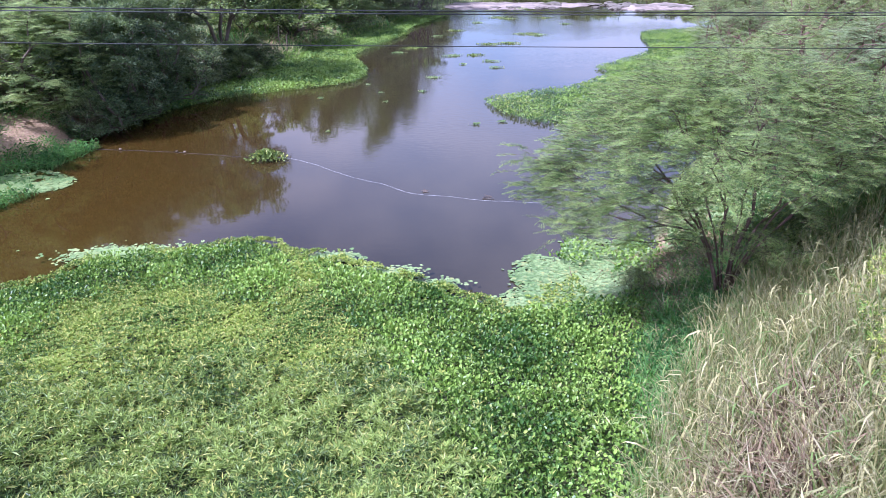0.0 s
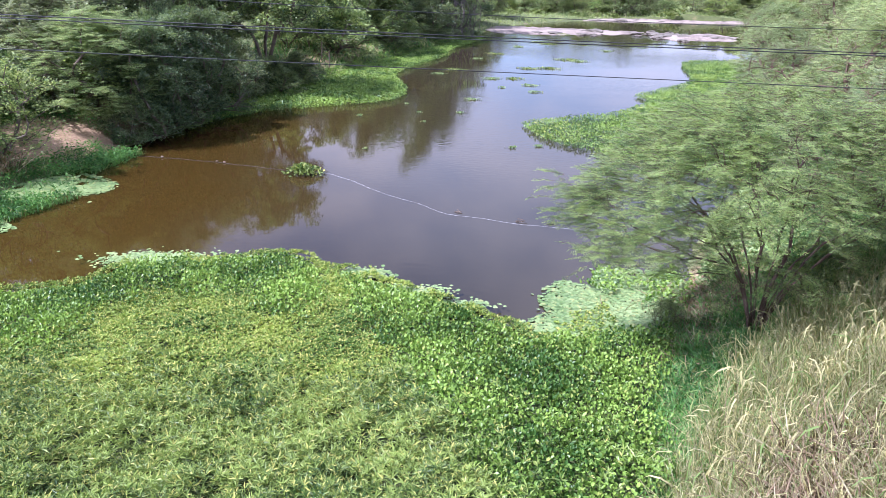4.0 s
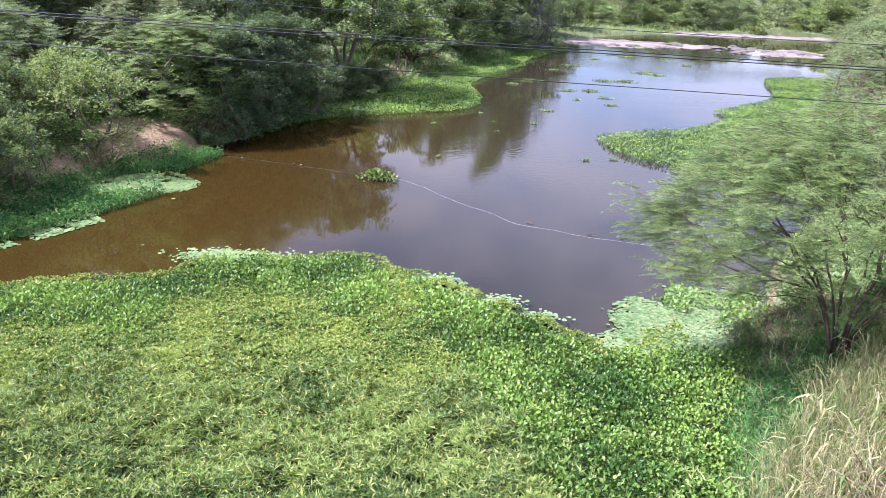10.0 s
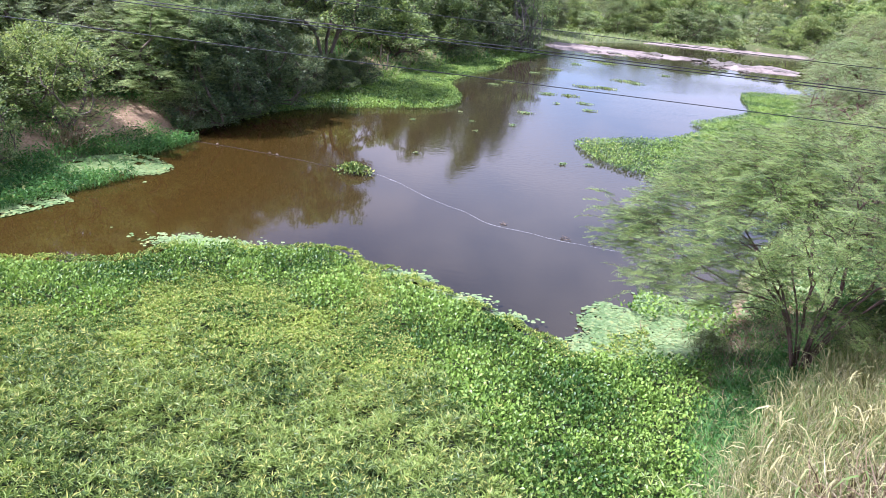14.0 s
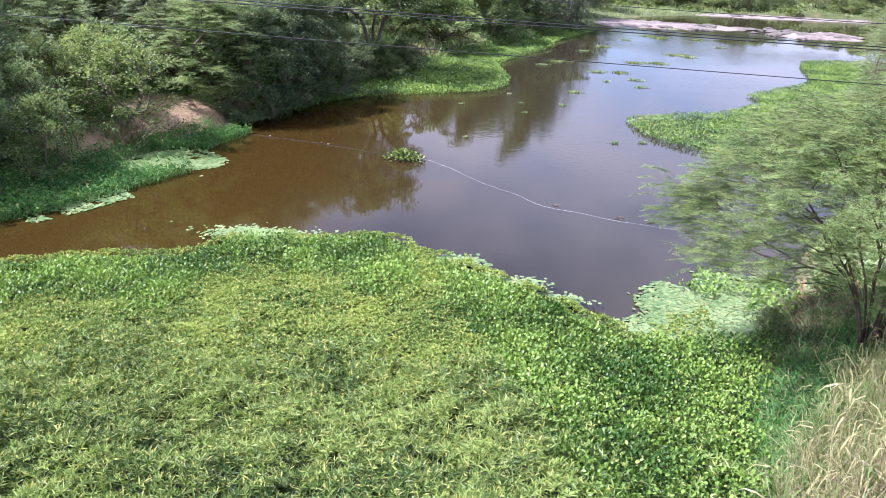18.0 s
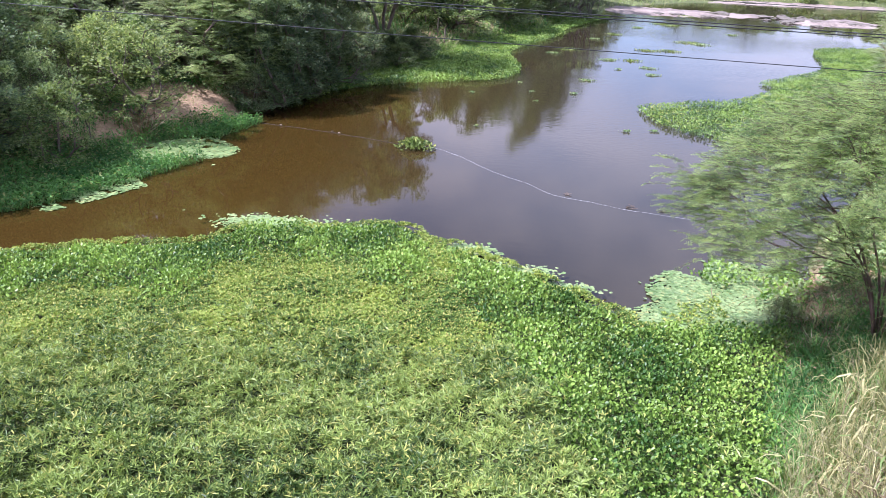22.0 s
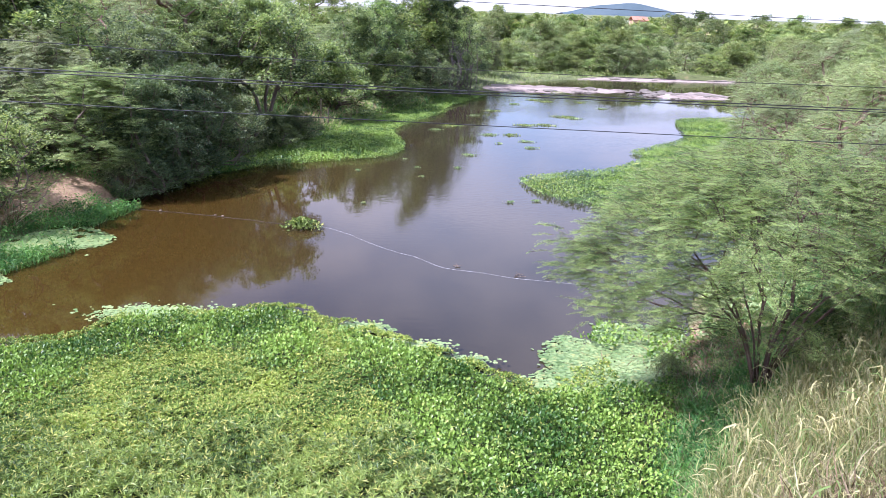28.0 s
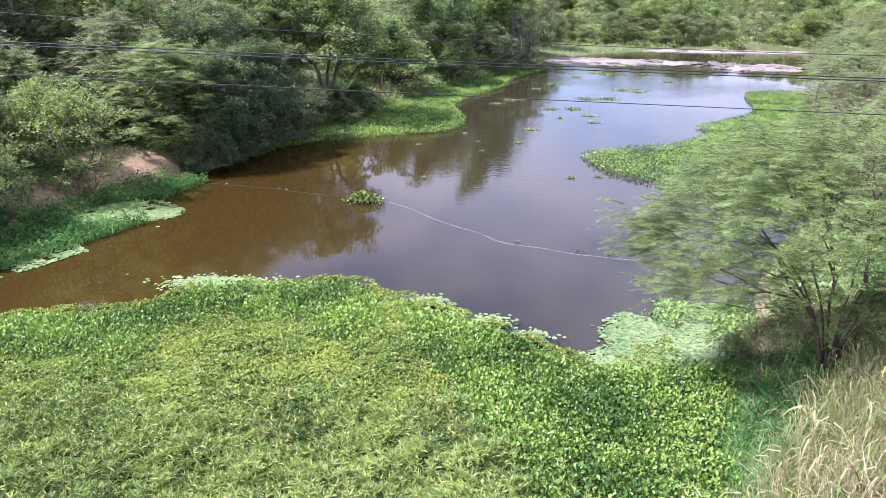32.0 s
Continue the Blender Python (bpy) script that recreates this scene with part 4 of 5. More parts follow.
WOODS = [
    ("shrub", -13.8, 26.9, 1.25), ("shrub", -14.4, 22.6, 0.9), ("shrub", -16.0, 24.2, 0.8), ("shrub", -11.2, 31.4, 0.6), ("light", -15.0, 33.6, 0.80), ("dark", -10.4, 33.8, 0.62),
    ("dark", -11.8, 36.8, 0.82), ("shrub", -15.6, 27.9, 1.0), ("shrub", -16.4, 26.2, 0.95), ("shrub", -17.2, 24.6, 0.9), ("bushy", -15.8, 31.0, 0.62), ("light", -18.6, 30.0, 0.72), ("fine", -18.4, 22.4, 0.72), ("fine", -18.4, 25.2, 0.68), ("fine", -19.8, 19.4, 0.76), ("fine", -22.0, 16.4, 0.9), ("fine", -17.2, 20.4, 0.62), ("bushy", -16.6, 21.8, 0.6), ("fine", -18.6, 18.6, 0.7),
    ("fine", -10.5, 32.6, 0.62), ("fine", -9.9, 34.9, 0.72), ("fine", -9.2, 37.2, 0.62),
    ("fine", -23.5, 19.5, 0.85), ("light", -24.5, 22.5, 1.0), ("dark", -26.0, 27.0, 0.85), ("light", -22.6, 28.0, 0.95), ("light", -21.5, 24.0, 0.9), ("light", -20.0, 36.5, 0.95), ("dark2", -20.5, 33.0, 1.1), ("dark2", -17.5, 38.0, 1.05), ("dark", -13.0, 40.0, 0.72), ("dark", -10.6, 42.0, 0.72),
    ("high", -7.6, 44.4, 1.0), ("high", -11.0, 45.2, 0.95), ("bushy", -8.6, 41.2, 0.6), ("bushy", -7.0, 43.4, 0.5), ("bushy", -6.2, 46.2, 0.45), ("dark", -11.6, 47.0, 0.78), ("feather", -14.0, 46.0, 1.45), ("light", -22.0, 35.0, 1.05), ("dark", -7.6, 53.0, 0.60),
    ("bushy", -4.6, 54.5, 1.0), ("dark2", -12.0, 57.0, 0.76), ("dark", -3.0, 61.0, 0.85), ("bushy", -1.0, 61.5, 0.9), ("feather", -24.0, 42.0, 1.3), ("dark2", -21.5, 54.0, 0.9),
    ("dark2", 2.2, 72.0, 1.32), ("dark2", 4.0, 76.0, 1.15), ("dark", -1.5, 67.5, 0.98), ("bushy", 2.0, 68.0, 0.9), ("bushy", 5.0, 73.5, 0.8), ("light", -29.0, 33.0, 1.2),
    ("dark", -31.0, 21.0, 1.1), ("light", -27.0, 50.0, 1.2), ("dark", -12.0, 70.0, 0.82), ("dark2", -6.0, 80.0, 0.74), ("dark", -33.0, 42.0, 1.2), ("feather", -20.0, 66.0, 1.3),
    ("dark", 6.5, 84.0, 0.9), ("light", 9.5, 92.0, 0.9), ("dark", -28.0, 12.0, 1.0), ("light", -10.0, 64.0, 0.9), ("light", -8.6, 58.5, 0.8), ("light", -5.0, 66.0, 0.85), ("feather", -30.0, 60.0, 1.3), ("dark", -36.0, 30.0, 1.2),
    # the other bank
    ("feather", 28.0, 57.5, 0.85), ("feather", 24.5, 50.0, 0.78), ("feather", 21.8, 43.0, 0.75), ("feather", 19.0, 36.5, 0.75), ("feather", 31.5, 64.5, 0.9),
    ("feather", 16.5, 25.5, 0.95), ("feather", 14.5, 20.5, 0.9), ("feather", 21.5, 31.0, 1.0), ("feather", 20.0, 23.0, 1.0), ("light", 26.0, 38.0, 0.9),
    ("feather", 26.5, 29.5, 1.05), ("feather", 27.5, 45.0, 0.85), ("light", 32.5, 52.0, 0.8), ("feather", 34.0, 42.0, 1.05), ("light", 37.0, 60.0, 0.9),
    ("feather", 40.0, 69.0, 0.95), ("feather", 44.0, 57.0, 1.1), ("light", 46.0, 79.0, 0.95), ("feather", 33.0, 33.0, 1.1), ("dark", 51.0, 70.0, 1.0), ("feather", 39.5, 76.0, 0.8), ("feather", 43.0, 82.0, 0.9), ("light", 46.5, 90.0, 0.85), ("feather", 49.0, 96.0, 0.9), ("light", 41.0, 88.0, 0.45),
]
for kind, x, y, s, lab in (("shrub", 6.2, 15.2, 0.26, "small olive shrub at the thorn tree's foot"),
                           ("bushy", 8.7, 13.5, 0.33, "small dark green bush beside the thorn tree's stems"),
                           ("shrub", 12.0, 15.5, 0.9, "leafy green shrub among tall bank grass")):
    tree(KIND[kind], (x, y), (s, s, s), rng.uniform(0, 360), lab, "shrub", "shrubs on the near bank", "shrub")
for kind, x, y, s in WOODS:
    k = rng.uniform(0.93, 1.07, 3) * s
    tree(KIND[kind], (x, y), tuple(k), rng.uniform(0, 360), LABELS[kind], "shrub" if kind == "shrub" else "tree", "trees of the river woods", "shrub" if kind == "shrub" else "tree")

tree(KIND["light"], (-12.6, 32.6), (1.0, 0.95, 0.72), 200, "spreading pale feathery tree in full sun on the bare bank", "tree", "trees of the river woods")

# far trees: behind the rocks and out to the horizon
for k in range(225):
    x, y = (rng.uniform(-75, 130), 103 + 75 * rng.random() ** 1.3) if k < 175 else (rng.uniform(0, 62), rng.uniform(101, 112))
    kind = rng.choice(["far_light", "far_round", "far_pale", "far_pale"])
    s = rng.uniform(0.5, 1.15) if y > 112 else rng.uniform(0.3, 0.95)
    tree(KIND[kind], (x, y), (s, s, s * rng.uniform(0.8, 1.0)), rng.uniform(0, 360), "far scrub tree beyond the river rocks", "tree", "far trees")
for a, far, s in ((-16, 170, 1.9), (-13.5, 150, 1.7), (-10.8, 180, 1.9), (-9.5, 190, 2.0), (-7.5, 175, 1.8), (-5.5, 165, 1.7), (4.5, 180, 1.8), (7.0, 170, 1.7), (9.5, 150, 1.5),
                  (19.5, 160, 1.8), (21.0, 185, 2.0), (25.0, 190, 1.9), (27.0, 170, 1.7), (30.0, 185, 1.9), (12.0, 135, 1.3), (16.5, 128, 1.25)):
    s = s * (0.95 if -12 < a < -4 else 0.62)
    tree(KIND["far_light" if s > 1.1 else "far_round"], (far * math.tan(radians(a)), far), (s, s, s), 40 * a, "tall far tree standing over the scrub", "tree", "far trees")
far_e = dome(26, 1.0, 0.0, 1.0, 0.3)
clump_t = (lambda v: scatter(LEAF, v, frames(around(len(v), -10, 80), jitter_up(len(v), 0.8)), np.full(len(v), 0.42)))(np.repeat(far_e, 4, 0) + rng.normal(0, 0.14, (104, 3)))
m = 1100
fy = 165 + 900 * rng.random(m) ** 2.2
fx = rng.uniform(-0.75, 0.95, m) * fy
fs = rng.uniform(2.4, 4.2, m)
fp = np.column_stack([fx, fy, np.full(m, 2.0)])
far_geo = scatter(clump_t, fp, spin(m, 0.02), np.column_stack([fs, fs, fs * rng.uniform(0.6, 0.95, m)]))
stuff("far_woods", far_geo, M_FAR_HAZE, "wide grey-green scrub woods reaching the horizon", "far woods")

m = 950
q = np.column_stack([rng.uniform(-10, 130, m), rng.uniform(72, 122, m)])
q = q[~inside(q, RIVER) & ((q[:, 1] > 97) | (q[:, 0] > 38))]
low = rng.uniform(0.4, 1.1, len(q))
stuff("far_scrub", scatter(clump_t, on_ground(q, -0.1), spin(len(q), 0.02), np.column_stack([low, low, low * 0.7])), M_FAR_HAZE, "low grey-green scrub along the far bank", "scrub")

# ---- left bank growth ----
gap_l = lambda q: line_gap(q, LEFT_EDGE)  # noqa: E731
LILY_HERE = np.array([(-9.4, 26.0), (-9.7, 24.7), (-10.9, 24.2), (-11.7, 23.9), (-13.2, 24.0), (-13.1, 25.6), (-12.4, 26.6), (-11.2, 27.2)])
p = spots(LEFT_FLOAT, 330, lambda q: (q[:, 1] < 38) & ((q[:, 1] < 30) | (q[:, 1] > 36.5)) & (gap_l(q) > 0.2) & (~inside(q, LILY_HERE) | (rng.random(len(q)) < 0.06)))
LEFT_BANK = [(-22, 15), (-17, 17), (-14.6, 21), (-13.2, 25), (-11.4, 30), (-10.2, 34), (-13, 36), (-15, 31), (-17, 26), (-19, 21), (-24, 17)]
q2 = spots(LEFT_BANK, 150, lambda q: (waves(q, 1.6, 4) > -0.05) & (np.hypot((q[:, 0] + 12.7) / 1.3, q[:, 1] - 29.7) > 1.4))
both = np.vstack([p, q2])
base = np.maximum(height(both), 0.02)
stuff("river_grass", grass(both, base, (0.12, 0.32), 0.7, 0.045), M_GRASS, "dark green river grass growing out over the water", "grass")
p = both[rng.random(len(both)) < 0.75]
n = len(p)
stuff("river_weed", scatter(leaf2(1.0, 0.38, 0.12), np.column_stack([p, np.maximum(height(p), 0.02) + rng.uniform(0.08, 0.34, n)]), frames(around(n, -5, 60), jitter_up(n, 0.4)), rng.uniform(0.09, 0.17, n)),
      M_GRASS, "leafy green weed standing among the river grass", "water weed")
p = spots(LEFT_FLOAT, 190, lambda q: (q[:, 1] > 34) & (gap_l(q) > 0.15))
n = len(p)
stuff("hyacinth_point", scatter(OVAL, np.column_stack([p, np.maximum(height(p), 0) + rng.uniform(0.04, 0.22, n)]), frames(around(n, 5, 75), jitter_up(n, 0.4)), rng.uniform(0.075, 0.12, n)),
      M_HYACINTH, "bright green hyacinth point reaching out from the bank", "water hyacinth")
edge_band = np.vstack([LEFT_EDGE + (0.5, 0.1), LEFT_EDGE[::-1] - (0.8, 0)])
p = spots(edge_band, 260, lambda q: (q[:, 1] < 24) & (waves(q, 1.2, 2) + 0.5 * waves(q, 0.4, 3) > 0.05) & (line_gap(q, LEFT_EDGE) < 0.55))
LILY_LEFT = curve2([(-9.6, 25.9), (-9.8, 24.9), (-10.9, 24.3), (-11.7, 23.9), (-13.2, 24.0), (-13.1, 25.6), (-12.4, 26.6), (-11.2, 27.2), (-9.6, 25.9)], 0.5)
lp = spots(LILY_LEFT, 800, lambda q: (rng.random(len(q)) < 0.2 + 1.1 * line_gap(q, LILY_LEFT) + 0.7 * waves(q, 0.7)) & (waves(q, 0.6, 5) > -0.5))
stuff("pale_bank_pads", pads_on(np.vstack([p, lp]), 0.03, 0.065), M_PAD, "pale green pads floating along the wooded bank", "water pads")

p = spots([(-12.5, 34), (-9.6, 36), (-8.2, 40), (-5.2, 46.5), (-2.4, 55), (2, 64), (6, 74), (0, 76), (-7, 62), (-10, 52), (-13, 43)], 42, lambda q: ~inside(q, RIVER) & (waves(q, 1.5, 3) > -0.6))
k = len(p) // 2
stuff("bank_tufts", grass(p[:k], height(p[:k]), (0.3, 0.8), 0.8, 0.045, 0.45, 2), M_GRASS, "rough green grass under the trees of the bank", "grass")
stuff("straw_tufts", grass(p[k:], height(p[k:]), (0.3, 0.8), 0.9, 0.035, 0.5, 2), M_DRY, "pale dry grass along the top of the bank", "dry grass")
p = spots([(-8, 74), (80, 62), (110, 122), (-14, 122)], 10, lambda q: ~inside(q, RIVER) & (waves(q, 3.0, 5) > -0.5))
stuff("far_bank_grass", grass(p, height(p), (0.25, 0.70), 0.8, 0.06, 0.5, 2), M_FAR_HAZE, "coarse dull green grass on the far banks", "grass")
p = np.vstack([rng.normal((6.0, 14.1), (0.5, 0.5), (420, 2)), rng.normal((6.9, 15.0), (0.6, 0.6), (300, 2)), rng.normal((7.4, 16.4), (0.7, 0.7), (700, 2))])
stuff("withered_weed", grass(p, np.maximum(height(p), 0.02), (0.15, 0.45), 0.9, 0.02, 0.5, 3), M_DEAD, "withered reddish-brown weed at the thorn tree's foot", "dead weed")
p = rng.normal((7.9, 16.0), (1.3, 1.4), (4200, 2))
p = p[p[:, 0] > 5.6]
n = len(p)
stuff("leaf_litter", scatter(leaf2(1.0, 0.5, 0.1), on_ground(p, 0.03), frames(around(n, -10, 30), jitter_up(n, 0.5)), rng.uniform(0.05, 0.12, n)), M_DEAD, "fallen brown leaves on the earth under the thorn tree", "leaf litter")

# ---- peninsula and right bank ----
pen_gap = lambda q: line_gap(q, np.vstack([PENINSULA, PENINSULA[:1]]))  # noqa: E731
p = spots(PENINSULA, 235, lambda q: pen_gap(q) > 0.1)
n = len(p)
stuff("hyacinth_peninsula", scatter(OVAL, np.column_stack([p, np.maximum(height(p), 0) + rng.uniform(0.03, 0.19, n)]), frames(around(n, 5, 75), jitter_up(n, 0.4)), rng.uniform(0.055, 0.095, n)),
      M_HYACINTH, "broad floating tongue of green hyacinth in the river", "water hyacinth")
p = spots(PENINSULA, 14, lambda q: (waves(q, 3.0, 3) > 0.15) & (pen_gap(q) > 0.3))
n = len(p)
stuff("peninsula_weed", scatter(SPRIG, np.column_stack([p, np.maximum(height(p), 0) + rng.uniform(0.12, 0.26, n)]), spin(n, 0.3), rng.uniform(0.07, 0.12, n)), M_CREEP,
      "yellow-green weed growing through the hyacinth", "water weed")
p = spots([(9, 16), (12, 20.5), (15, 27), (20, 35), (26, 46), (34, 46), (34, 18), (22, 14), (12, 14)], 95, lambda q: (waves(q, 2.0, 6) > -0.55) & (rng.random(len(q)) < np.clip(1.5 - q[:, 1] / 30, 0.2, 1)))
stuff("bank_scrub", grass(p, height(p), (0.5, 1.1), 0.8, 0.035, 0.45, 2), M_GRASS, "rough green grass and scrub on the far bank", "grass")
p = spots([(-19, 16), (-14.5, 20), (-12.6, 25), (-10.6, 30), (-12.5, 31), (-15, 27), (-17, 23), (-21, 19)], 55, lambda q: waves(q, 1.1, 8) > 0.0)
stuff("dry_bank_litter", grass(p, height(p), (0.12, 0.40), 0.9, 0.02, 0.7, 3), M_DRY, "dry grass litter on bare reddish earth", "dry grass")


# tussocks of tall cane grass: arching blades over dead stems
def tussock(name, n):
    p = rng.normal(0, 0.13, (n, 2))
    a = np.arctan2(p[:, 1], p[:, 0]) + rng.normal(0, 0.7, n)
    out = rng.uniform(0.05, 0.55, n)
    up = np.column_stack([np.cos(a) * out, np.sin(a) * out, np.ones(n)])
    up /= np.linalg.norm(up, axis=1, keepdims=True)
    way = np.column_stack([np.cos(a), np.sin(a), -out])
    tall = rng.uniform(1.3, 2.4, n)
    arch = reeds(np.zeros((1, 2)), np.zeros(1), (1.0, 1.0), 0.019, 0.0)
    u = np.array([(0, 0), (0.03, 0.36), (0.12, 0.66), (0.28, 0.86), (0.46, 0.84), (0.62, 0.62)])
    ww = 0.0095 * np.array([0.5, 0.9, 1.0, 0.9, 0.6, 0.05])
    arch = (np.vstack([np.column_stack([ww, u]), np.column_stack([-ww, u])]), arch[1])
    green = scatter(arch, np.column_stack([p, np.full(n, -0.05)]), frames(way, up), np.column_stack([rng.uniform(1.0, 2.0, n), tall * rng.uniform(0.6, 1.3, n), tall]))
    m = n // 2
    dead = grass(rng.normal(0, 0.22, (m, 2)), np.full(m, -0.05), (0.4, 1.1), 0.7, 0.016, 0.4, 3)
    return mesh_from(name + "_blades", *green, M_CANE), mesh_from(name + "_stems", *dead, M_DEAD)


TUSSOCKS = [tussock("cane", 260) for _ in range(3)]
for k, (x, y, s) in enumerate([(9.5, 13.3, 0.55), (10.1, 13.1, 0.6), (10.7, 13.2, 0.6), (11.3, 13.0, 0.65), (9.9, 14.1, 0.55), (10.5, 14.0, 0.62), (11.1, 14.0, 0.65), (11.8, 13.9, 0.65), (10.3, 15.0, 0.6),
                               (11.0, 14.9, 0.65), (11.8, 14.9, 0.7), (12.6, 14.6, 0.7), (10.8, 16.0, 0.65), (11.6, 15.9, 0.7), (12.5, 15.8, 0.75), (13.3, 15.5, 0.75)]):
    clump = thing("cane_grass_tussock", "tall arching green cane grass tussock with dead brown stems", "cane grass", "cane grass tussocks")
    clump.matrix_basis = pose(x, y, float(height(np.array([[x, y]]))[0]), 0, 0, 47 * k) @ Matrix.Diagonal((s, s, s, 1))
    tagged(part("foliage", TUSSOCKS[k % 3][0], clump), kind="stuff")
    tagged(part("dead_growth", TUSSOCKS[k % 3][1], clump, "dead brown stems"), kind="stuff")
# rough growth and leaf litter on the bank behind the thorn tree
p = spots([(6.4, 14.6), (7.8, 17.6), (9.4, 21.2), (12.8, 26), (16, 26), (15, 19), (12, 16.5), (8.8, 17.5)], 110, lambda q: (waves(q, 1.3, 2) > -0.25) & (q[:, 1] > 16.8))
n = len(p)
stuff("bank_creeper", scatter(SPRIG, on_ground(p, 0.0) + np.column_stack([0 * p, rng.uniform(0.05, 0.5, n)]), spin(n, 0.4), rng.uniform(0.10, 0.2, n)), M_LEAF_B, "low pale green creeper over the bank behind the tree", "creeper")


# ---- floating line, clumps, rocks, cables ----
def tube_line(points, r, sides=6):
    """One unbroken tube along a line of points."""
    pts = np.asarray(points, float)
    way = np.gradient(pts, axis=0)
    turn = frames(way, np.tile([[0.0, 0.0, 1.0]], (len(pts), 1)))
    ang = np.arange(sides) * 2 * np.pi / sides
    ring = np.stack([np.cos(ang), 0 * ang, np.sin(ang)], -1) * r
    v = pts[:, None] + np.einsum("nij,kj->nki", turn, ring)
    k = np.arange(sides)
    quad = np.stack([k, (k + 1) % sides, sides + (k + 1) % sides, sides + k], -1)
    return v.reshape(-1, 3), (quad[None] + (np.arange(len(pts) - 1) * sides)[:, None, None]).reshape(-1, 4)


M_ROPE = rough_material("wet_rope", [(0.02, 0.016, 0.011), (0.04, 0.032, 0.022), (0.07, 0.055, 0.04)], 3.0, 0.5)
M_FLOAT = rough_material("weathered_float", [(0.12, 0.085, 0.055), (0.19, 0.145, 0.10), (0.27, 0.215, 0.155)], 4.0, 0.3, 0.7)
M_CABLE = rough_material("cable_sheath", [(0.008, 0.008, 0.009), (0.014, 0.014, 0.015), (0.02, 0.02, 0.021)], 5.0, 0.1, 0.6)
M_FOAM = rough_material("pale_line", [(0.20, 0.20, 0.20), (0.34, 0.34, 0.34), (0.50, 0.50, 0.50)], 5.0, 0.2, 0.6)
ROPE_PLAN = [(-10.2, 29.8), (-7.4, 29.1), (-5.6, 28.5), (-4.2, 28.0), (-2.9, 27.8), (-1.8, 26.9), (-0.6, 25.4), (0.6, 24.3), (1.6, 23.2), (2.7, 22.8), (3.7, 22.3), (4.6, 22.1), (5.7, 21.8), (6.8, 21.8)]
CLUMP_AT = (-3.5, 27.5)
FLOATS = (0.18, 0.48, 0.52, 0.56)
SMALL = [(3.7, 54.1, 1.42), (2.6, 52.1, 0.76), (7.7, 63.0, 1.28), (10.8, 55.6, 1.31), (13.1, 60.3, 1.78), (13.8, 59.5, 0.88), (9.3, 55.3, 1.30), (7.5, 50.6, 1.04), (6.0, 50.4, 0.88), (8.2, 48.1, 0.85), (8.1, 45.7, 0.68), (4.0, 43.0, 0.66), (3.1, 39.2, 0.32), (0.4, 41.3, 0.24), (-2.0, 38.1, 0.22), (1.0, 39.1, 0.23), (1.2, 36.9, 0.17), (12.7, 71.9, 1.26), (13.4, 70.8, 1.25), (16.7, 70.8, 1.05), (4.9, 32.0, 0.31), (6.1, 32.3, 0.31), (5.9, 59.9, 0.70), (17.6, 66.2, 0.79), (10.2, 68.2, 0.88), (16.4, 79.3, 1.17), (-1.4, 31.4, 0.15), (6.3, 47.1, 0.33)]
line2 = curve2(ROPE_PLAN, 0.3)
line2 = line2 + 0.05 * np.column_stack([waves(line2, 0.5, 1), waves(line2, 0.4, 4)])
cut = int(np.argmin(np.hypot(*(line2 - CLUMP_AT).T)))
rope = thing("floating_line", "long floating line across the river with small floats", "floating line")
part("dark_rope", mesh_from("dark_rope", *tube_line(np.column_stack([line2[: cut + 1], np.full(cut + 1, 0.004)]), 0.012), M_ROPE, True), rope, "dark wet rope")
rest = line2[cut:]
part("pale_rope", mesh_from("pale_rope", *tube_line(np.column_stack([rest, -0.002 + 0.004 * waves(rest, 0.45, 6)]), 0.0055), M_FOAM, True), rope, "pale floating rope")
for u in FLOATS:
    k = int(u * cut)
    bm = bmesh.new()
    bmesh.ops.create_icosphere(bm, subdivisions=2, radius=0.04)
    for v in bm.verts:
        v.co.x *= 1.5
    me = bpy.data.meshes.new("float")
    bm.to_mesh(me)
    bm.free()
    me.materials.append(M_FLOAT)
    ob = part("float", me, rope, "weathered tan float")
    ob.location = (*line2[k], 0.04)


def plant_clump(at, r, n, size, label, tall=0.28):
    p = rng.normal(0, 1, (n, 2)) * np.array([r, r * 0.6]) * (0.42)
    h = tall * np.exp(-(p[:, 0] ** 2 + p[:, 1] ** 2) / r**2)
    pos = np.column_stack([p, 0.008 + h * rng.uniform(0.2, 1, n)])
    geo = scatter(OVAL, pos, frames(around(n, 0, 75), jitter_up(n, 0.4)), rng.uniform(0.7, 1.2, n) * size)
    ob = thing("hyacinth_clump", label, "water plant", "floating clumps", at=(*at, 0.0))
    tagged(part("leaves", mesh_from("leaves", *geo, M_WEED if r > 0.7 else M_PAD), ob), kind="stuff")
    return ob


plant_clump(CLUMP_AT, 0.71, 620, 0.10, "round green hyacinth clump caught on the floating line", 0.38)
for x, y, r in SMALL:
    r *= 0.72
    plant_clump((x, y), r, int(60 * r / 0.3), 0.085, "small pale clump of plants drifting on the water", 0.02)


def boulder(r, seed):
    bm = bmesh.new()
    bmesh.ops.create_icosphere(bm, subdivisions=3, radius=1.0)
    off = Vector((seed * 3.7, seed * 1.3, 0))
    for v in bm.verts:
        k = 1 + 0.40 * noise.noise(v.co * 1.3 + off) + 0.30 * noise.noise(v.co * 3.1 + off) + 0.12 * noise.noise(v.co * 7.0 + off)
        v.co *= k
        v.co.z = max(v.co.z, -0.1)
    me = bpy.data.meshes.new("boulder")
    bm.to_mesh(me)
    bm.free()
    me.materials.append(M_ROCK)
    return me


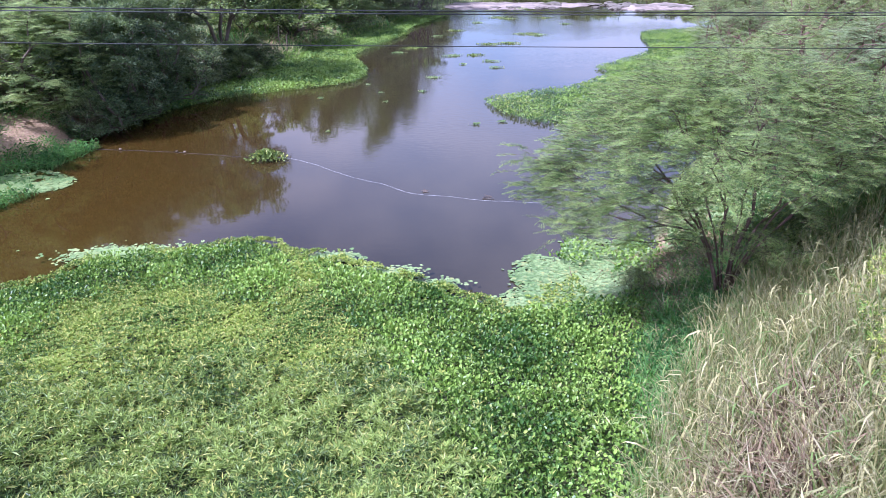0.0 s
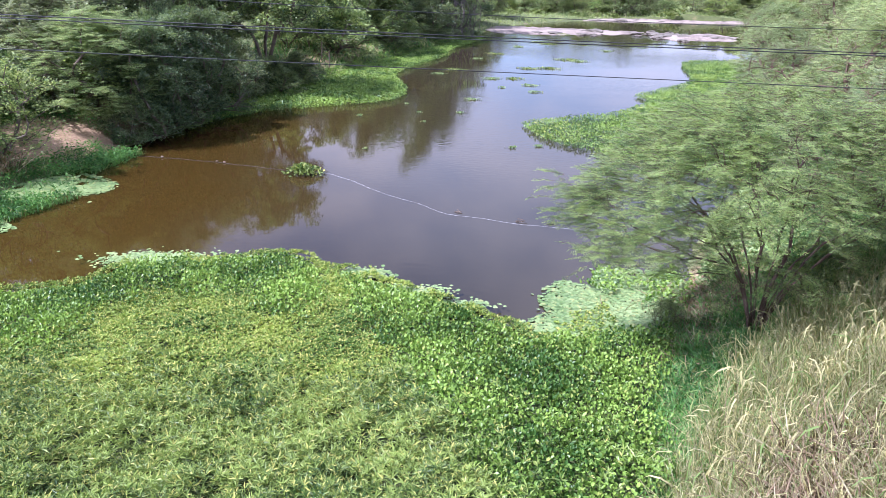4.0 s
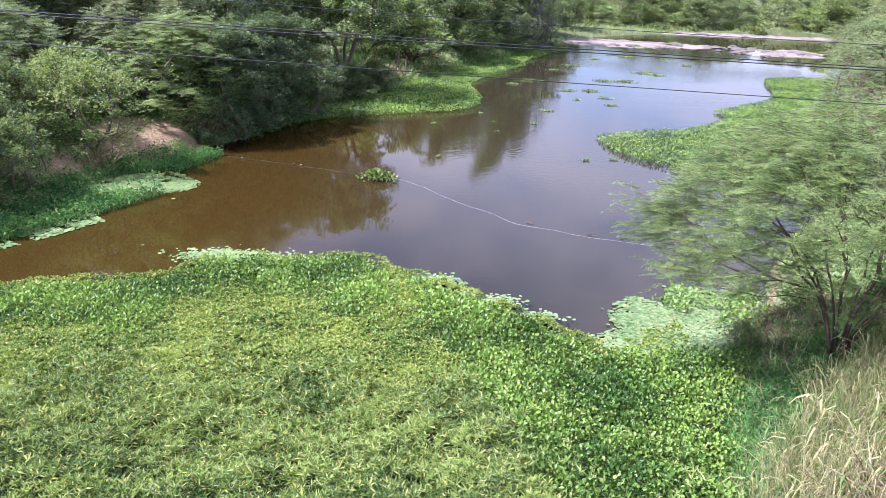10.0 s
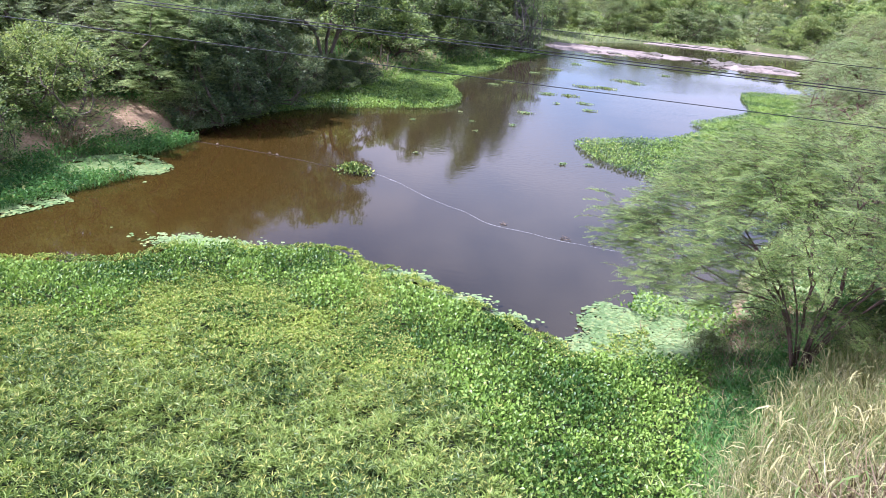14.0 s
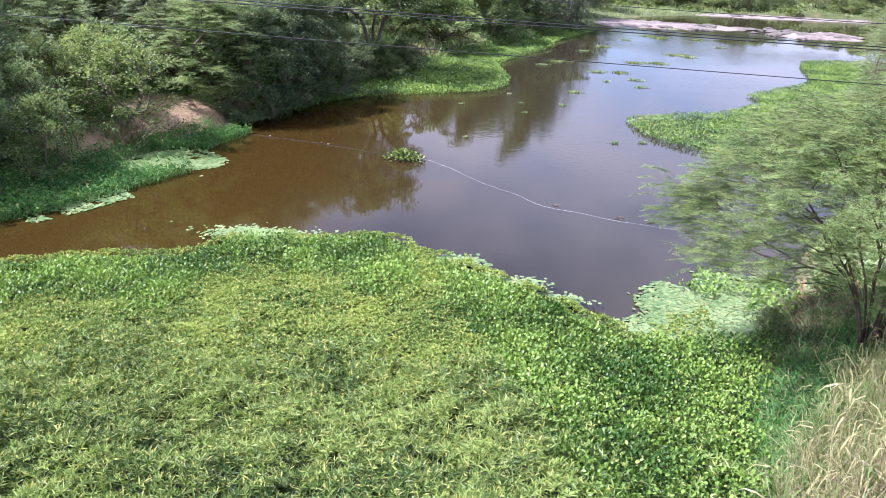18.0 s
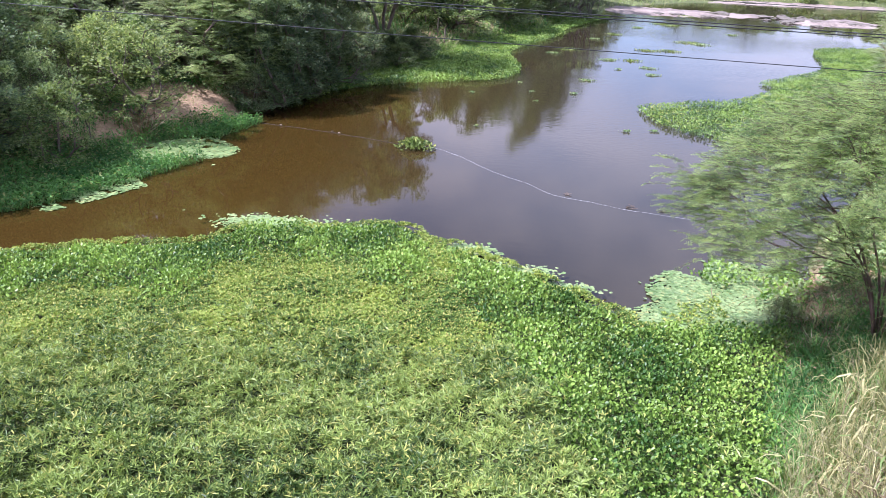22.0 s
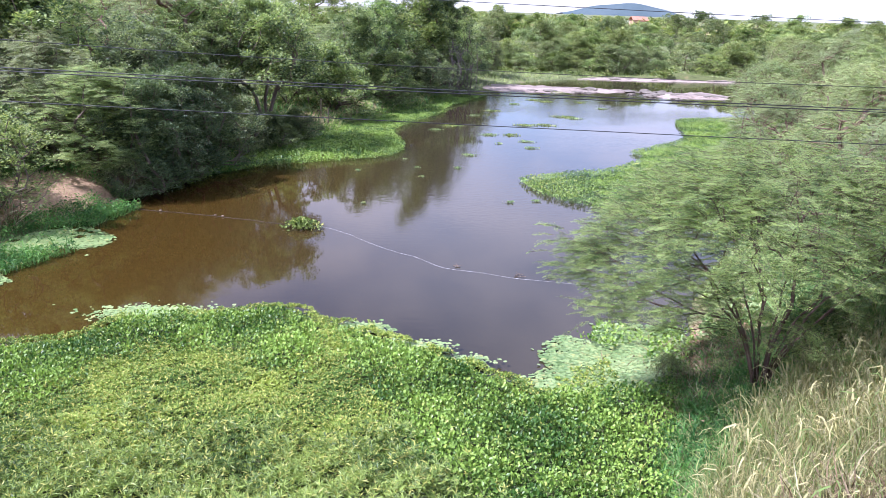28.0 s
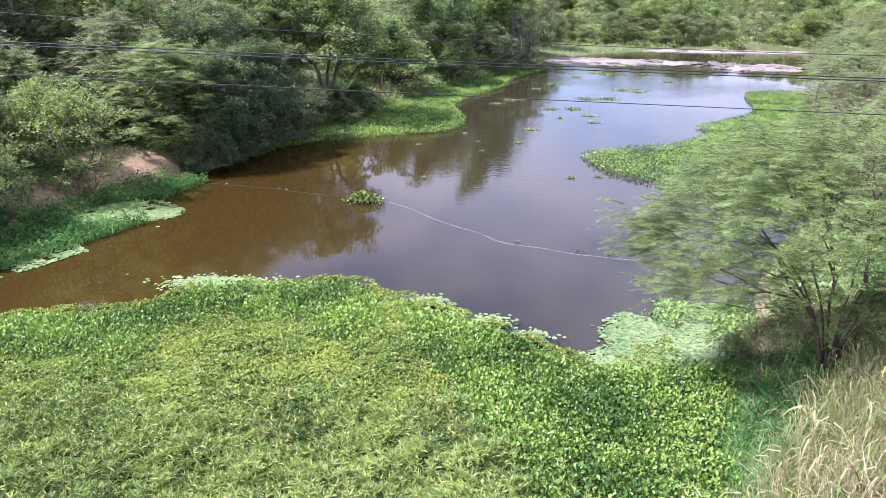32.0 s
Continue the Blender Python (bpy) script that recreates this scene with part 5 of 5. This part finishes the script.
ROCKS = [boulder(1, k) for k in range(5)]
for k in range(46):
    x, y = (rng.uniform(11, 29), rng.uniform(79, 85)) if k < 14 else (rng.uniform(25.5, 34), rng.normal(78.6, 1.4)) if k < 34 else (rng.uniform(24, 41), rng.uniform(96.8, 99))
    s = rng.uniform(0.2, 0.7)
    ob = new("river_rock", ROCKS[k % 5])
    ob.matrix_basis = pose(x, y, 0.03, 0, 0, rng.uniform(0, 360)) @ Matrix.Diagonal((s * rng.uniform(1.2, 2.4), s * 1.2, s * rng.uniform(0.25, 0.5), 1))
    tagged(ob, "pale weathered flat rock at the river's far end", "rock", "river rocks")
def sand_bar(outline, rise):
    """A low bank of sand and rock standing out of the shallows."""
    ring = curve2(outline, 1.0)
    lo, hi = ring.min(0) - 2, ring.max(0) + 2
    xs, ys = np.arange(lo[0], hi[0], 0.4), np.arange(lo[1], hi[1], 0.4)
    q = np.stack(np.meshgrid(xs, ys), -1).reshape(-1, 2)
    i = np.arange(len(q)).reshape(len(ys), len(xs))
    f = np.stack([i[:-1, :-1], i[:-1, 1:], i[1:, 1:], i[1:, :-1]], -1).reshape(-1, 4)
    within = inside(q, ring)
    s = line_gap(q, np.vstack([ring, ring[:1]])) * np.where(within, 1, -1) + 0.8 * waves(q, 1.4, 3)
    z = rise * np.clip(s, -2, 2) / 2 + 0.07 * waves(q, 0.8, 2) + 0.05 * waves(q, 0.35, 5)
    ob = part("sand_bar", mesh_from("sand_bar", np.column_stack([q, z]), f[(s > -1.5)[f].any(1)], M_SAND, True))
    return tagged(ob, "pale pinkish sand and rock bar across the river", "sand bar", kind="structure")


sand_bar([(8, 82.5), (10, 79.5), (16, 79.2), (24, 81.2), (26, 83.5), (20, 85), (14, 86.5), (9, 86)], 0.16)
sand_bar([(20, 97), (28, 95.5), (36, 96.5), (44, 97), (43, 100), (30, 101)], 0.2)
sand_bar([(25, 78), (28, 76.4), (33, 76.8), (35, 79.5), (33, 83), (28, 81)], 0.22)

# driftwood caught on the line
for x, y, w in ((3.9, 22.5, 0.5), (4.9, 22.35, 0.8), (2.0, 23.4, 0.5)):
    twig = []
    for _ in range(5):
        a, l = rng.uniform(0, 6.28), rng.uniform(0.4, 1.0) * w
        u = np.linspace(-0.5, 0.5, 5)[:, None]
        q = np.column_stack([np.cos(a) * l * u, np.sin(a) * l * u * 0.5, 0.02 + 0.10 * w * (u + 0.5) ** 2 * rng.random()]) + rng.normal(0, 0.06, 3) * [1, 1, 0]
        twig.append(tube_line(q, 0.007, 4))
    ob = part("driftwood", mesh_from("driftwood", *joined(twig), M_BARK, True))
    ob.location = (x, y, 0.0)
    tagged(ob, "small tangle of dark driftwood twigs on the line", "driftwood", "driftwood")

# a fence post on the upper bank
post = part("fence_post", mesh_from("fence_post", *tube_line(np.array([(0, 0, -0.3), (0.01, 0, 0.5), (0.03, 0.01, 1.3)]), 0.06, 8), M_BARK, True))
post.location = (9.9, 11.5, float(height(np.array([[9.9, 11.5]]))[0]))
tagged(post, "short weathered grey wooden post among the cane grass", "fence post")
# a dry brown bush on the bare bank
p = rng.normal(0, (0.35, 0.3), (260, 2))
dry_bush = part("dry_bush", mesh_from("dry_bush", *grass(p, 0 * p[:, 0] - 0.05, (0.4, 1.2), 0.5, 0.012, 0.45, 3), M_DEAD))
dry_bush.location = (-13.5, 26.1, float(height(np.array([[-13.5, 26.1]]))[0]))
tagged(dry_bush, "dry reddish-brown bush of bare stalks on the bank", "dry bush")

# stakes on the bank by the hyacinth point
for k, (x, y) in enumerate([(-5.2, 51.6), (-4.6, 50.4), (-6.2, 53.2)]):
    st = np.array([(0, 0, -0.2), (0.01, 0.02, 0.5), (0.03, 0.0, 1.2)])
    ob = part("wooden_stake", mesh_from("wooden_stake", *tube_line(st, 0.05), M_FLOAT, True))
    ob.location = (x, y, float(height(np.array([[x, y]]))[0]))
    tagged(ob, "pale weathered wooden stake on the grassy bank", "stake", "bank stakes")

# bare hanging roots and vines under the big tree at the bend
n = 30
vx = np.column_stack([rng.uniform(4.0, 7.0, n), rng.uniform(70.0, 73.0, n)])
vine_parts = []
for x, y in vx:
    top, low = rng.uniform(3.2, 5.5), rng.uniform(0.05, 1.0)
    u = np.linspace(0, 1, 7)[:, None]
    sway = rng.normal(0, 0.6, 2)
    q = np.column_stack([x + sway[0] * np.sin(3 * u) + rng.normal(0, 0.04, (7, 1)), y + sway[1] * u, top + (low - top) * u])
    vine_parts.append(tube_line(q, rng.uniform(0.02, 0.045), 4))
M_VINE = rough_material("dry_vine", [(0.07, 0.055, 0.045), (0.14, 0.115, 0.095), (0.22, 0.185, 0.155)], 2.0, 0.4)
stuff("hanging_vines", joined(vine_parts), M_VINE, "tangle of bare grey vines hanging to the water", "vines")

# height, slope and bow of each cable, and its radius
CABLES = [(8.06, -0.016, 0.0, 0.004), (7.33, -0.0275, 0.0021, 0.004), (7.085, -0.021, 0.0005, 0.006), (7.05, -0.0205, 0.0006, 0.006), (6.70, -0.025, 0.0003, 0.005)]
for z0, slope, bow, r in CABLES:
    xs = np.linspace(-16, 16, 65)
    pts = np.column_stack([xs, np.full(65, 9.0), z0 + slope * xs + bow * xs * xs])
    ob = part("overhead_cable", mesh_from("overhead_cable", *tube_line(pts, r), M_CABLE, True))
    tagged(ob, "thin black cable strung across over the river", "cable", "overhead cables")


# ---- far houses ----
M_WALL = rough_material("far_wall", [(0.42, 0.24, 0.16), (0.5, 0.3, 0.2), (0.58, 0.38, 0.28)], 0.5, 0.2)
M_TILE = rough_material("far_tile", [(0.30, 0.12, 0.07), (0.36, 0.16, 0.10), (0.42, 0.2, 0.13)], 0.8, 0.3)
M_PANE = rough_material("dark_opening", [(0.03, 0.03, 0.03), (0.045, 0.045, 0.045), (0.06, 0.06, 0.06)], 1.0, 0.0, 0.3)


def box(x0, x1, y0, y1, z0, z1):
    v = np.array([(x, y, z) for z in (z0, z1) for x, y in ((x0, y0), (x1, y0), (x1, y1), (x0, y1))], float)
    return v, np.array([(3, 2, 1, 0), (4, 5, 6, 7), (0, 1, 5, 4), (1, 2, 6, 5), (2, 3, 7, 6), (3, 0, 4, 7)])


for x, y, w in ((100.0, 330.0, 6.0), (-74.0, 340.0, 6.0)):
    house = thing("far_house", "small far house with reddish walls and tiled roof", "house", "far houses", at=(x, y, 2.2))
    part("wall", mesh_from("wall", *box(-w / 2, w / 2, -3, 3, 0, 3.6), M_WALL), house)
    rv = np.array([(-w / 2 - 0.4, -3.5, 3.5), (w / 2 + 0.4, -3.5, 3.5), (w / 2 + 0.4, 3.5, 3.5), (-w / 2 - 0.4, 3.5, 3.5), (-w / 2 - 0.4, 0, 5.0), (w / 2 + 0.4, 0, 5.0)])
    part("roof", mesh_from("roof", rv, np.array([(0, 1, 5, 4), (2, 3, 4, 5), (0, 3, 2, 1), (0, 4, 3, 3), (1, 2, 5, 5)])[:3], M_TILE), house)
    for k in (-0.3, 0.25):
        part("window", mesh_from("window", *box(k * w - 0.6, k * w + 0.6, -3.08, -3.0, 1.2, 2.4), M_PANE), house)

# the far hill; the blue of distance haze is put into its colour
hx = np.linspace(-1, 1, 61)
hv = np.vstack([np.column_stack([745 + 205 * hx, 2600 + 0 * hx, -5 + 0 * hx]), np.column_stack([745 + 205 * hx, 2650 + 0 * hx, 8 + 34 * (1 - hx**2) ** 1.2 * (1 + 0.25 * hx) + 1.5 * np.sin(9 * hx)]),
                np.column_stack([745 + 205 * hx, 2900 + 0 * hx, -5 + 0 * hx])])
hi_ = np.arange(183).reshape(3, 61)
hf = np.stack([hi_[:-1, :-1], hi_[:-1, 1:], hi_[1:, 1:], hi_[1:, :-1]], -1).reshape(-1, 4)
M_HILL_HAZE = rough_material("far_hill", [(0.045, 0.075, 0.085), (0.06, 0.09, 0.10), (0.075, 0.105, 0.115)], 0.01, 0.0)
tagged(part("far_hill", mesh_from("far_hill", hv, hf, M_HILL_HAZE, True)), "low hill on the horizon, haze put into its blue-grey", "hill", kind="structure")
